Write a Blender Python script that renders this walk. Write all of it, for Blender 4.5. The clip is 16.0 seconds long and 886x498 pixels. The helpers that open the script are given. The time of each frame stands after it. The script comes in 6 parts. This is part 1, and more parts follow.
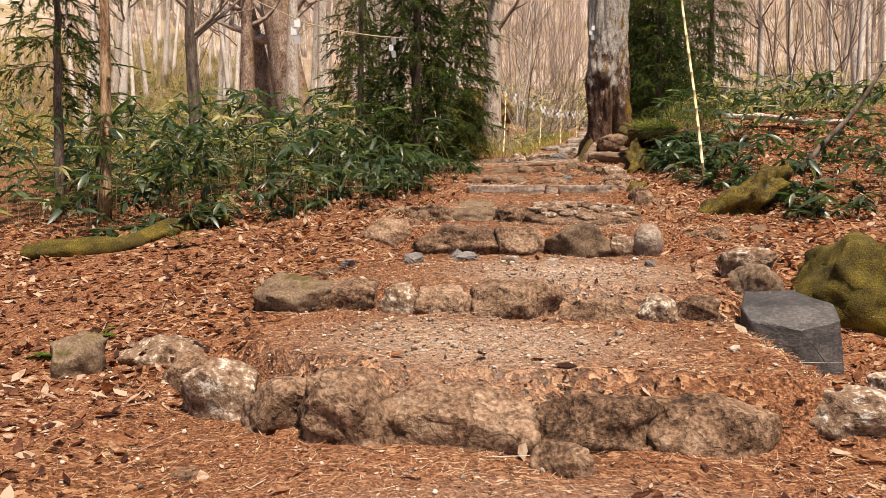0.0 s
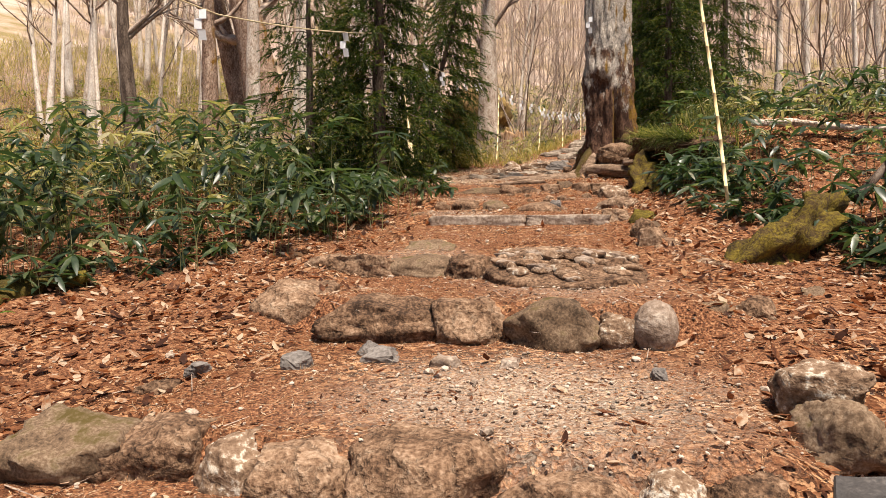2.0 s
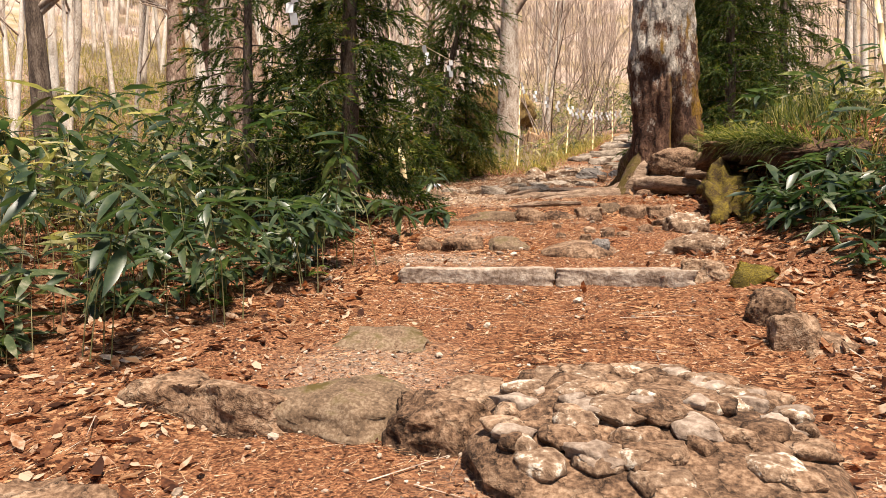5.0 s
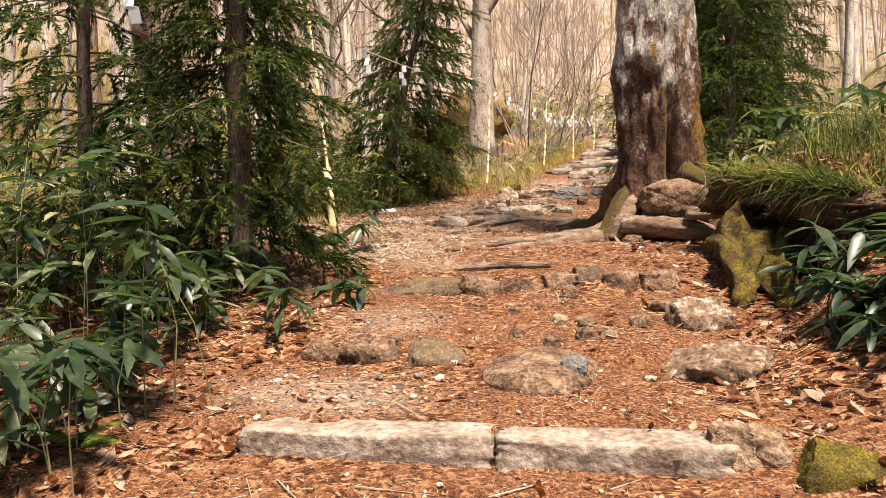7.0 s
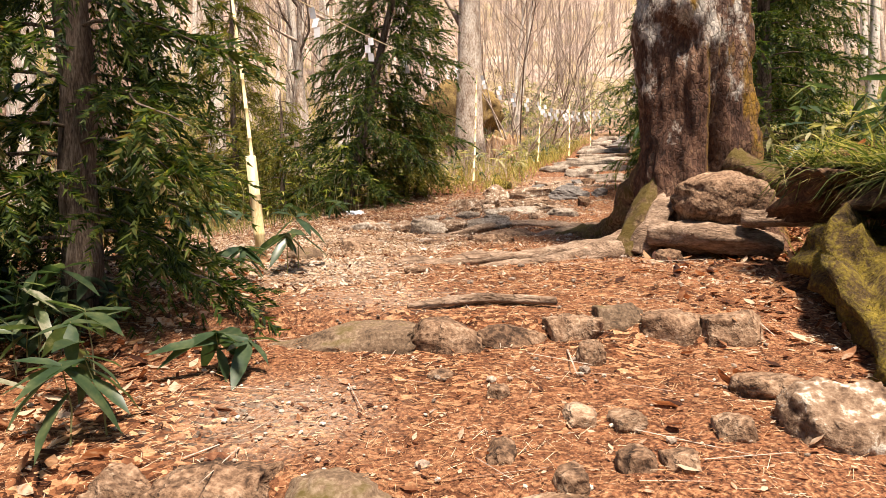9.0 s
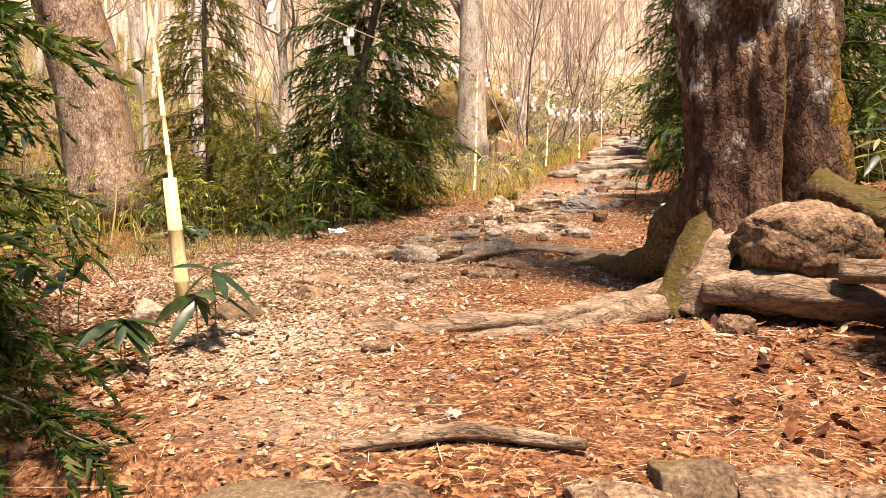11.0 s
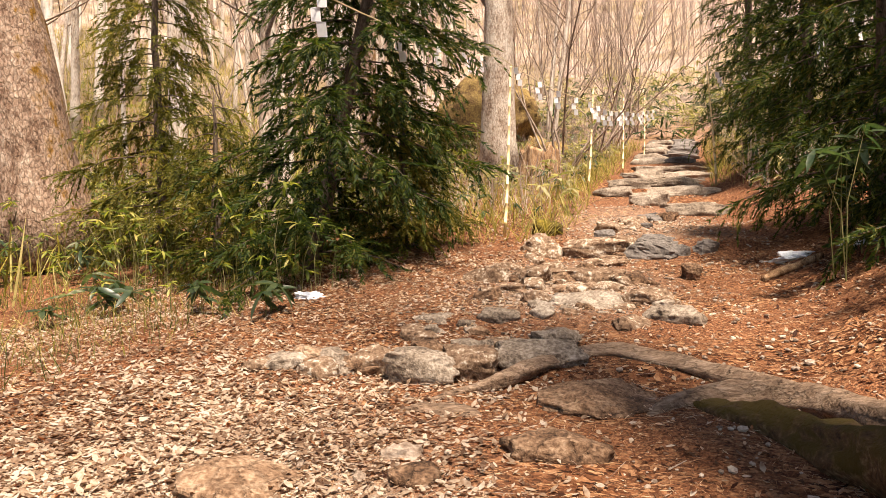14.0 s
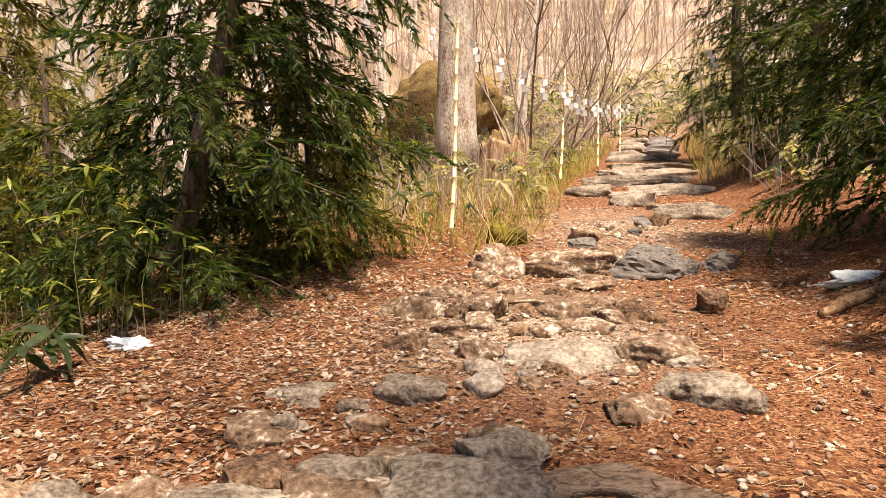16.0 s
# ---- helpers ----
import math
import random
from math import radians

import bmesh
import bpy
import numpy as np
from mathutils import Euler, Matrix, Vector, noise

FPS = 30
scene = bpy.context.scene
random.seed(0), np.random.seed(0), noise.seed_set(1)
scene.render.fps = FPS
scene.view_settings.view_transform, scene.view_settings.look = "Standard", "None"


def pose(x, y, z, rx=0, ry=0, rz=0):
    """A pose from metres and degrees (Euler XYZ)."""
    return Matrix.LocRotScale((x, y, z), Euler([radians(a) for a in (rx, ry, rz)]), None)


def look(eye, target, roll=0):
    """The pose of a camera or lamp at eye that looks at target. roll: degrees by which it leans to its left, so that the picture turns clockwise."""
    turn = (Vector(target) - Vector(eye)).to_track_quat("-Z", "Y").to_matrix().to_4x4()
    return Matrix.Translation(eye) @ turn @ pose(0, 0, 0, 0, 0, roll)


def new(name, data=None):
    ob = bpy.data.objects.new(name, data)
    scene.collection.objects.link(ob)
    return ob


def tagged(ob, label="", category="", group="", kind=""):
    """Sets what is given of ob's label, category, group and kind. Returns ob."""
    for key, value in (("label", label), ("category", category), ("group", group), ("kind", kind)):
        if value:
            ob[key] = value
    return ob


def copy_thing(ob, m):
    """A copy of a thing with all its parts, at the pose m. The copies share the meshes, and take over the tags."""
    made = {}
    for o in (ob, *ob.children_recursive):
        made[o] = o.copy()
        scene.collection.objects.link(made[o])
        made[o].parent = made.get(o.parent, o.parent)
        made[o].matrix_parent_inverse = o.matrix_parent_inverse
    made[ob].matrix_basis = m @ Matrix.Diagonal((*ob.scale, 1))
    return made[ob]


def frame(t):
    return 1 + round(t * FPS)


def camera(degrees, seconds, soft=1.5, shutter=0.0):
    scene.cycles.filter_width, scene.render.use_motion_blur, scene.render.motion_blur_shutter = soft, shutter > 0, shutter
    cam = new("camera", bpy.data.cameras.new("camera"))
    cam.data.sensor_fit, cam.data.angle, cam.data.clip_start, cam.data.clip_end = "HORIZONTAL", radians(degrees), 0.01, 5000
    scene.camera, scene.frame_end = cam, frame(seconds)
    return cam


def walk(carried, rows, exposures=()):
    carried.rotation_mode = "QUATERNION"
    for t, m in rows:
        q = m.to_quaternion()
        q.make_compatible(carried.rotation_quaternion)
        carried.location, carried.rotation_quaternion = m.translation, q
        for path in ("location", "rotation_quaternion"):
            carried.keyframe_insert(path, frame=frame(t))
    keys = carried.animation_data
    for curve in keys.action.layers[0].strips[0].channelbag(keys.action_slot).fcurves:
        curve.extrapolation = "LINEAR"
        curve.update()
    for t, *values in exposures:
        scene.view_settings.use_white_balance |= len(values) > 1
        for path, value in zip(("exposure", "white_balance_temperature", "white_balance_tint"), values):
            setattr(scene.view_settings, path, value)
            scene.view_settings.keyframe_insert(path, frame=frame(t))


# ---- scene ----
cam = camera(66.0, 16.0, soft=0.65)
PATH = [
    (0, (0.0, 0.0, 1.45), (-0.289, 1.977, 1.355), 0.1),
    (0.5, (-0.065, 0.624, 1.454), (-0.358, 2.6, 1.36), -0.0),
    (1, (0.037, 1.245, 1.607), (-0.265, 3.22, 1.513), -0.3),
    (1.5, (0.286, 1.958, 1.854), (-0.024, 3.932, 1.759), -0.5),
    (2, (0.364, 2.386, 1.944), (0.048, 4.359, 1.85), -0.5),
    (2.5, (0.378, 3.039, 1.996), (0.064, 5.012, 1.904), -0.4),
    (3, (0.451, 3.754, 1.962), (0.119, 5.724, 1.873), -0.3),
    (3.5, (0.453, 4.184, 2.289), (0.106, 6.152, 2.194), -0.1),
    (3.7, (0.419, 4.365, 2.293), (0.069, 6.332, 2.195), -0.2),
    (5.8, (0.161, 6.675, 2.564), (-0.25, 8.631, 2.479), -0.7),
    (6, (0.18, 6.884, 2.703), (-0.23, 8.839, 2.615), -1.0),
    (6.5, (0.26, 7.52, 2.724), (-0.11, 9.483, 2.638), -0.8),
    (7, (0.338, 8.101, 2.966), (-0.001, 10.07, 2.876), -0.8),
    (7.5, (0.262, 8.56, 2.957), (-0.066, 10.531, 2.868), -0.8),
    (8, (0.211, 9.153, 3.057), (-0.107, 11.126, 2.968), -0.8),
    (8.5, (0.254, 9.744, 3.017), (-0.061, 11.717, 2.929), -0.7),
    (9, (0.224, 10.321, 3.012), (-0.091, 12.294, 2.924), -0.7),
    (9.2, (0.214, 10.533, 3.052), (-0.101, 12.506, 2.968), -0.8),
    (11.3, (0.131, 12.243, 3.412), (-0.205, 14.213, 3.314), -0.8),
    (11.5, (0.097, 12.482, 3.481), (-0.237, 14.451, 3.381), -0.7),
    (12, (-0.034, 12.992, 3.539), (-0.385, 14.958, 3.442), -0.6),
    (12.5, (-0.167, 13.597, 3.618), (-0.538, 15.56, 3.522), -0.8),
    (13, (-0.23, 14.115, 3.737), (-0.617, 16.075, 3.641), -0.8),
    (13.5, (-0.296, 14.523, 3.834), (-0.689, 16.482, 3.739), -0.7),
    (14, (-0.382, 15.131, 3.922), (-0.776, 17.089, 3.828), -0.8),
    (14.5, (-0.355, 15.774, 3.939), (-0.75, 17.732, 3.847), -0.8),
    (15, (-0.368, 16.37, 3.97), (-0.757, 18.33, 3.877), -0.8),
    (15.5, (-0.446, 16.996, 4.021), (-0.815, 18.959, 3.929), -1.0),
    (16, (-0.373, 17.621, 3.923), (-0.684, 19.595, 3.836), -0.7),
]
walk(cam, [(t, look(eye, target, roll)) for t, eye, target, roll in PATH],
     [(0.0, 0.76, 6700, 12), (3.5, 0.96, 6600, 10), (7.0, 1.17, 6650, 10), (9.0, 1.30, 6700, 11), (12.0, 1.42, 7250, 14), (14.5, 1.24, 7100, 13), (16.0, 1.26, 7100, 13)])

# ---- world and light ----
SUN_TO = Vector((0.27, -0.38, 1.20)).normalized()
world = bpy.data.worlds.new("world")
scene.world = world
world.use_nodes = True
wn = world.node_tree.nodes
sky = wn.new("ShaderNodeTexSky")
sky.sky_type, sky.sun_disc = "NISHITA", False
sky.sun_elevation = math.asin(SUN_TO.z)
sky.sun_rotation = math.atan2(SUN_TO.x, SUN_TO.y)
wn["Background"].inputs["Strength"].default_value = 0.056
world.node_tree.links.new(sky.outputs[0], wn["Background"].inputs["Color"])
sun = new("sun", bpy.data.lights.new("sun", "SUN"))
sun.data.energy, sun.data.angle, sun.data.color = 5.0, radians(7.0), (1.0, 0.90, 0.77)
sun.matrix_world = look(SUN_TO * 60, (0, 0, 0))

# ---- materials ----
def surf(name, cols, scale=4.0, fine=60.0, rough=0.85, bump=0.5, dist=0.01, vary=0.0, island=False,
         moss=None, moss_at=0.55, stretch=(1, 1, 1), translucent=None, crack=0.0, crack_dark=0.35,
         moss_side=(0, 0, 0.14), crack_wide=6.0, pale=None, spec=0.25):
    """A weathered surface: colours by coarse and fine grain, relief, optional moss and light shining through."""
    m = bpy.data.materials.new(name)
    m.use_nodes = True
    nt = m.node_tree
    n, l = nt.nodes, nt.links
    b = n["Principled BSDF"]
    b.inputs["Roughness"].default_value = rough
    b.inputs["Specular IOR Level"].default_value = spec
    geo = n.new("ShaderNodeNewGeometry")
    mp = n.new("ShaderNodeMapping")
    mp.inputs["Scale"].default_value = stretch
    l.new(geo.outputs["Position"], mp.inputs["Vector"])
    a = n.new("ShaderNodeTexNoise")
    a.inputs["Scale"].default_value, a.inputs["Detail"].default_value, a.inputs["Roughness"].default_value = scale, 6, 0.65
    f = n.new("ShaderNodeTexNoise")
    f.inputs["Scale"].default_value, f.inputs["Detail"].default_value, f.inputs["Roughness"].default_value = fine, 4, 0.6
    l.new(mp.outputs[0], a.inputs["Vector"])
    l.new(mp.outputs[0], f.inputs["Vector"])
    mix = n.new("ShaderNodeMath")
    mix.operation = "MULTIPLY_ADD"
    mix.inputs[1].default_value = 0.45
    l.new(f.outputs["Fac"], mix.inputs[0])
    sub = n.new("ShaderNodeMath")
    sub.operation = "MULTIPLY_ADD"
    sub.inputs[1].default_value, sub.inputs[2].default_value = 0.55, 0.0
    l.new(a.outputs["Fac"], sub.inputs[0])
    l.new(sub.outputs[0], mix.inputs[2])
    con = n.new("ShaderNodeMath")
    con.operation = "MULTIPLY_ADD"
    con.inputs[1].default_value, con.inputs[2].default_value = 2.3, -0.65
    l.new(mix.outputs[0], con.inputs[0])
    fac = con.outputs[0]
    if vary or island:
        src = geo.outputs["Random Per Island"] if island else n.new("ShaderNodeObjectInfo").outputs["Random"]
        v = n.new("ShaderNodeMath")
        v.operation = "MULTIPLY_ADD"
        v.inputs[1].default_value = vary
        l.new(src, v.inputs[0])
        w = n.new("ShaderNodeMath")
        w.operation = "SUBTRACT"
        w.inputs[1].default_value = vary / 2
        l.new(fac, w.inputs[0])
        l.new(w.outputs[0], v.inputs[2])
        fac = v.outputs[0]
    r = n.new("ShaderNodeValToRGB")
    while len(r.color_ramp.elements) < len(cols):
        r.color_ramp.elements.new(0.5)
    for e, (p, c) in zip(r.color_ramp.elements, cols):
        e.position, e.color = p, (*c, 1)
    l.new(fac, r.inputs[0])
    colour = r.outputs[0]
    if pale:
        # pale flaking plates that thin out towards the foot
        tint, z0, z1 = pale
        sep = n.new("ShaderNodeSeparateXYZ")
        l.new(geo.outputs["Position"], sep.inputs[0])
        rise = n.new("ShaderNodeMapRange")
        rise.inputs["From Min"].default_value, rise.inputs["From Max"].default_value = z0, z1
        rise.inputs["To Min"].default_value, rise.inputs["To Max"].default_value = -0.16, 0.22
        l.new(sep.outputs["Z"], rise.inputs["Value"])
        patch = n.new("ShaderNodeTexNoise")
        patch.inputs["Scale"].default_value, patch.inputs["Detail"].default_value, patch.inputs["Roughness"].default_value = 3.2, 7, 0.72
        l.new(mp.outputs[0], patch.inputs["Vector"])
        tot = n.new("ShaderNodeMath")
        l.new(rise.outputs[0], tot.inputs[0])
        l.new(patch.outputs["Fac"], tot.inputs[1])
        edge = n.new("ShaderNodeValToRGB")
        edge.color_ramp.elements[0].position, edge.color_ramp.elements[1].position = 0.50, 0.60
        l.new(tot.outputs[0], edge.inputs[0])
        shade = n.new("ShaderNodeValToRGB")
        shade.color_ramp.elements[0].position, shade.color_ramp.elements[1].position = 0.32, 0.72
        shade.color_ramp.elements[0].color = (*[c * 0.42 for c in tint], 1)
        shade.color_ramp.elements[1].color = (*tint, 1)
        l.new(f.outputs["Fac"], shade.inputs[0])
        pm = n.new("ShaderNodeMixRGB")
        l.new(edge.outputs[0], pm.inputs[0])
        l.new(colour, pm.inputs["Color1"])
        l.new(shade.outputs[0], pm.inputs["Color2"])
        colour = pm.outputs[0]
    if moss:
        mr = n.new("ShaderNodeValToRGB")
        mr.color_ramp.elements[0].position, mr.color_ramp.elements[1].position = moss_at - 0.08, moss_at + 0.05
        side = n.new("ShaderNodeVectorMath")
        side.operation = "DOT_PRODUCT"
        side.inputs[1].default_value = moss_side
        l.new(geo.outputs["Normal"], side.inputs[0])
        up = n.new("ShaderNodeMath")
        up.operation = "ADD"
        l.new(side.outputs["Value"], up.inputs[0])
        l.new(a.outputs["Fac"], up.inputs[1])
        l.new(up.outputs[0], mr.inputs[0])
        mm = n.new("ShaderNodeMixRGB")
        mm.inputs["Color2"].default_value = (*moss, 1)
        l.new(mr.outputs[0], mm.inputs[0])
        l.new(colour, mm.inputs["Color1"])
        colour = mm.outputs[0]
    l.new(colour, b.inputs["Base Color"])
    bp = n.new("ShaderNodeBump")
    bp.inputs["Strength"].default_value, bp.inputs["Distance"].default_value = bump, dist
    l.new(mix.outputs[0], bp.inputs["Height"])
    if crack:
        vo = n.new("ShaderNodeTexVoronoi")
        vo.feature = "DISTANCE_TO_EDGE"
        vo.inputs["Scale"].default_value = crack
        wob = n.new("ShaderNodeVectorMath")
        wob.operation = "MULTIPLY_ADD"
        wob.inputs[1].default_value = (0.5 / crack,) * 3
        l.new(f.outputs["Color"], wob.inputs[0])
        l.new(mp.outputs[0], wob.inputs[2])
        l.new(wob.outputs[0], vo.inputs["Vector"])
        cr = n.new("ShaderNodeMath")
        cr.operation = "MULTIPLY_ADD"
        cr.use_clamp = True
        cr.inputs[1].default_value = crack_wide
        l.new(vo.outputs["Distance"], cr.inputs[0])
        dark = n.new("ShaderNodeMixRGB")
        dark.blend_type = "MULTIPLY"
        dark.inputs[0].default_value = crack_dark
        l.new(colour, dark.inputs["Color1"])
        l.new(cr.outputs[0], dark.inputs["Color2"])
        l.new(dark.outputs[0], b.inputs["Base Color"])
        b2 = n.new("ShaderNodeBump")
        b2.inputs["Strength"].default_value, b2.inputs["Distance"].default_value = 0.8, 0.012
        l.new(cr.outputs[0], b2.inputs["Height"])
        l.new(bp.outputs[0], b2.inputs["Normal"])
        l.new(b2.outputs[0], b.inputs["Normal"])
    else:
        l.new(bp.outputs[0], b.inputs["Normal"])
    if translucent:
        t = n.new("ShaderNodeBsdfTranslucent")
        mul = n.new("ShaderNodeMixRGB")
        mul.blend_type = "MULTIPLY"
        mul.inputs[0].default_value = 1.0
        mul.inputs["Color2"].default_value = (*translucent, 1)
        l.new(colour, mul.inputs["Color1"])
        l.new(mul.outputs[0], t.inputs["Color"])
        ms = n.new("ShaderNodeMixShader")
        ms.inputs[0].default_value = 0.45
        l.new(b.outputs[0], ms.inputs[1])
        l.new(t.outputs[0], ms.inputs[2])
        l.new(ms.outputs[0], n["Material Output"].inputs["Surface"])
    return m


M_STONE = surf("weathered_stone", [(0.18, (0.038, 0.020, 0.011)), (0.42, (0.138, 0.077, 0.044)), (0.62, (0.245, 0.150, 0.092)), (0.9, (0.40, 0.280, 0.190))],
               5, 40, 0.9, 1.0, 0.025, vary=0.24, crack=6, crack_dark=0.45)
M_STONE_MOSS = surf("mossy_stone", [(0.18, (0.042, 0.026, 0.015)), (0.5, (0.145, 0.092, 0.056)), (0.85, (0.30, 0.22, 0.15))],
                    5, 60, 0.9, 0.7, 0.012, vary=0.15, moss=(0.075, 0.052, 0.014), moss_at=0.71)
M_STONE_LICHEN = surf("lichen_stone", [(0.15, (0.042, 0.022, 0.013)), (0.38, (0.145, 0.087, 0.053)), (0.58, (0.25, 0.165, 0.108)), (0.70, (0.46, 0.39, 0.31)), (0.90, (0.64, 0.58, 0.50))],
                      12, 34, 0.92, 1.0, 0.03, vary=0.12)
M_MOSS_ROCK = surf("moss_covered_rock", [(0.15, (0.018, 0.012, 0.005)), (0.5, (0.085, 0.062, 0.012)), (0.85, (0.26, 0.19, 0.024))],
                   4, 90, 0.95, 1.0, 0.02, vary=0.1)
M_MOSS_LOG = surf("golden_moss", [(0.15, (0.018, 0.011, 0.005)), (0.40, (0.060, 0.036, 0.012)), (0.56, (0.11, 0.078, 0.012)), (0.9, (0.22, 0.155, 0.020))], 7, 40, 0.95, 1.0, 0.04)
M_MOSS_TUFT = surf("moss_tufts", [(0.15, (0.035, 0.026, 0.005)), (0.5, (0.12, 0.095, 0.012)), (0.85, (0.30, 0.22, 0.03))], 3, 30, 0.9, 0.0, 0.002, vary=0.6, island=True, translucent=(1.2, 1.2, 0.6))
M_FERN = surf("fern_fronds", [(0.15, (0.03, 0.06, 0.008)), (0.5, (0.09, 0.15, 0.018)), (0.85, (0.22, 0.28, 0.05))], 3, 20, 0.6, 0.0, 0.002, vary=0.4, island=True, translucent=(1.5, 1.6, 0.6))
M_SLATE = surf("dark_slate", [(0.2, (0.022, 0.018, 0.016)), (0.5, (0.050, 0.042, 0.038)), (0.85, (0.13, 0.110, 0.098))], 3, 40, 0.55, 0.6, 0.012, stretch=(1, 1, 2), spec=0.4)
M_BLUESTONE = surf("blue_grey_stone", [(0.2, (0.055, 0.047, 0.043)), (0.5, (0.135, 0.115, 0.102)), (0.85, (0.26, 0.228, 0.205))], 4, 40, 0.8, 0.8, 0.015, vary=0.2)
M_STONE_TAN = surf("grey_tan_stone", [(0.18, (0.06, 0.042, 0.031)), (0.45, (0.19, 0.145, 0.108)), (0.68, (0.32, 0.26, 0.205)), (0.9, (0.46, 0.39, 0.32))], 5, 40, 0.9, 1.0, 0.02, vary=0.2)
M_MOUND = surf("mossy_root_earth", [(0.15, (0.07, 0.038, 0.018)), (0.45, (0.20, 0.125, 0.055)), (0.68, (0.34, 0.23, 0.075)), (0.9, (0.48, 0.36, 0.17))], 3, 24, 0.95, 1.0, 0.05)
M_KERB = surf("pale_kerb_stone", [(0.15, (0.085, 0.054, 0.038)), (0.45, (0.23, 0.165, 0.122)), (0.66, (0.36, 0.285, 0.225)), (0.92, (0.52, 0.44, 0.365))], 5, 26, 0.9, 1.0, 0.03, vary=0.1)
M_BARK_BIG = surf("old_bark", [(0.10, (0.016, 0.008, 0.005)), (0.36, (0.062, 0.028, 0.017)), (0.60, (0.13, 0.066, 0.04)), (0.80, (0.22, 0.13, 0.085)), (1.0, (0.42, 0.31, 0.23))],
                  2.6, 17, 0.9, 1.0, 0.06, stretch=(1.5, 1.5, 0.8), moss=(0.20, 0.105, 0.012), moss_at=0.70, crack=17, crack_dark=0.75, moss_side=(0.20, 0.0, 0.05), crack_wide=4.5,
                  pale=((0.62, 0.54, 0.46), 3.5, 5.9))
M_ROOT = surf("worn_root_wood", [(0.15, (0.07, 0.040, 0.025)), (0.45, (0.21, 0.135, 0.088)), (0.85, (0.42, 0.30, 0.215))], 5, 34, 0.85, 1.0, 0.03, stretch=(0.7, 2.4, 2.4), crack=7, crack_dark=0.3)
M_ROOT_MOSS = surf("mossy_root", [(0.2, (0.035, 0.020, 0.010)), (0.5, (0.12, 0.070, 0.036)), (0.8, (0.34, 0.24, 0.14))], 6, 34, 0.9, 1.0, 0.035,
                   moss=(0.075, 0.050, 0.010), moss_at=0.56)
M_BIRCH = surf("pale_flaky_bark", [(0.12, (0.12, 0.075, 0.05)), (0.34, (0.34, 0.24, 0.175)), (0.55, (0.56, 0.455, 0.37)), (0.85, (0.76, 0.68, 0.59))],
               2.5, 18, 0.85, 1.0, 0.03, stretch=(1.8, 1.8, 0.8), vary=0.12, crack=11, crack_dark=0.75, crack_wide=4.0)
M_BARK_TAN = surf("flaking_tan_bark", [(0.10, (0.05, 0.024, 0.014)), (0.36, (0.20, 0.118, 0.078)), (0.60, (0.40, 0.28, 0.205)), (0.9, (0.66, 0.54, 0.44))], 2.6, 16, 0.9, 1.0, 0.05, stretch=(1.5, 1.5, 0.8),
                  moss=(0.22, 0.105, 0.012), moss_at=0.73, crack=11, crack_dark=0.85, moss_side=(0.16, 0.06, 0.02), crack_wide=3.6)
M_PALE_BARK = surf("pale_smooth_bark", [(0.12, (0.22, 0.16, 0.12)), (0.35, (0.50, 0.41, 0.33)), (0.6, (0.72, 0.63, 0.54)), (0.88, (0.86, 0.80, 0.72))], 2.0, 16, 0.85, 0.7, 0.02, stretch=(2, 2, 0.7), vary=0.2)
M_TRUNK_DARK = surf("dark_bark", [(0.3, (0.0420, 0.0280, 0.0210)), (0.5, (0.1120, 0.0770, 0.0560)), (0.72, (0.2100, 0.1610, 0.1260))], 4, 40, 0.9, 0.9, 0.015, stretch=(3, 3, 0.6))
M_TWIG = surf("bare_twigs", [(0.3, (0.16, 0.11, 0.085)), (0.5, (0.30, 0.22, 0.17)), (0.7, (0.44, 0.35, 0.28))], 3, 30, 0.9, 0.3, 0.005, vary=0.15)
# twig colour paled to stand in for haze; light passing through brightens it further
M_FAR_TWIG = surf("hazed_bare_wood", [(0.1, (0.24, 0.18, 0.155)), (0.5, (0.48, 0.38, 0.33)), (0.9, (0.70, 0.61, 0.54))], 0.4, 8, 0.95, 0.0, 0.005, vary=0.3, island=True, translucent=(1.0, 0.96, 0.92))
M_CEDAR = surf("cedar_needles", [(0.10, (0.011, 0.022, 0.006)), (0.45, (0.036, 0.062, 0.012)), (0.80, (0.105, 0.125, 0.022)), (0.97, (0.20, 0.135, 0.045))], 1.6, 12, 0.6, 0.0, 0.01,
               vary=0.7, island=True, translucent=(1.5, 1.6, 0.8))
M_CEDAR_DRY = surf("cedar_needles_bronzed", [(0.12, (0.0280, 0.0360, 0.0072)), (0.45, (0.1040, 0.1080, 0.0176)), (0.88, (0.2640, 0.2160, 0.0440))], 1.6, 12, 0.6, 0.0, 0.01,
                   vary=0.5, island=True, translucent=(1.5, 1.5, 0.8))
M_SASA = surf("bamboo_grass_leaf", [(0.12, (0.016, 0.032, 0.016)), (0.50, (0.045, 0.074, 0.034)), (0.78, (0.11, 0.135, 0.060)), (0.96, (0.36, 0.34, 0.24))],
              1.2, 14, 0.36, 0.15, 0.003, vary=0.6, island=True, translucent=(1.0, 1.15, 0.6), spec=0.5)
M_SASA_DRY = surf("bleached_bamboo_grass", [(0.2, (0.12, 0.12, 0.05)), (0.5, (0.25, 0.235, 0.10)), (0.8, (0.46, 0.41, 0.24))],
                  1.2, 14, 0.55, 0.15, 0.003, vary=0.6, island=True, translucent=(1.4, 1.4, 0.8))
M_SHRUB = surf("shrub_leaves", [(0.10, (0.035, 0.05, 0.012)), (0.42, (0.12, 0.155, 0.028)), (0.70, (0.29, 0.29, 0.06)), (0.95, (0.52, 0.44, 0.17))],
               1.0, 10, 0.5, 0.1, 0.003, vary=0.7, island=True, translucent=(1.5, 1.6, 0.7))
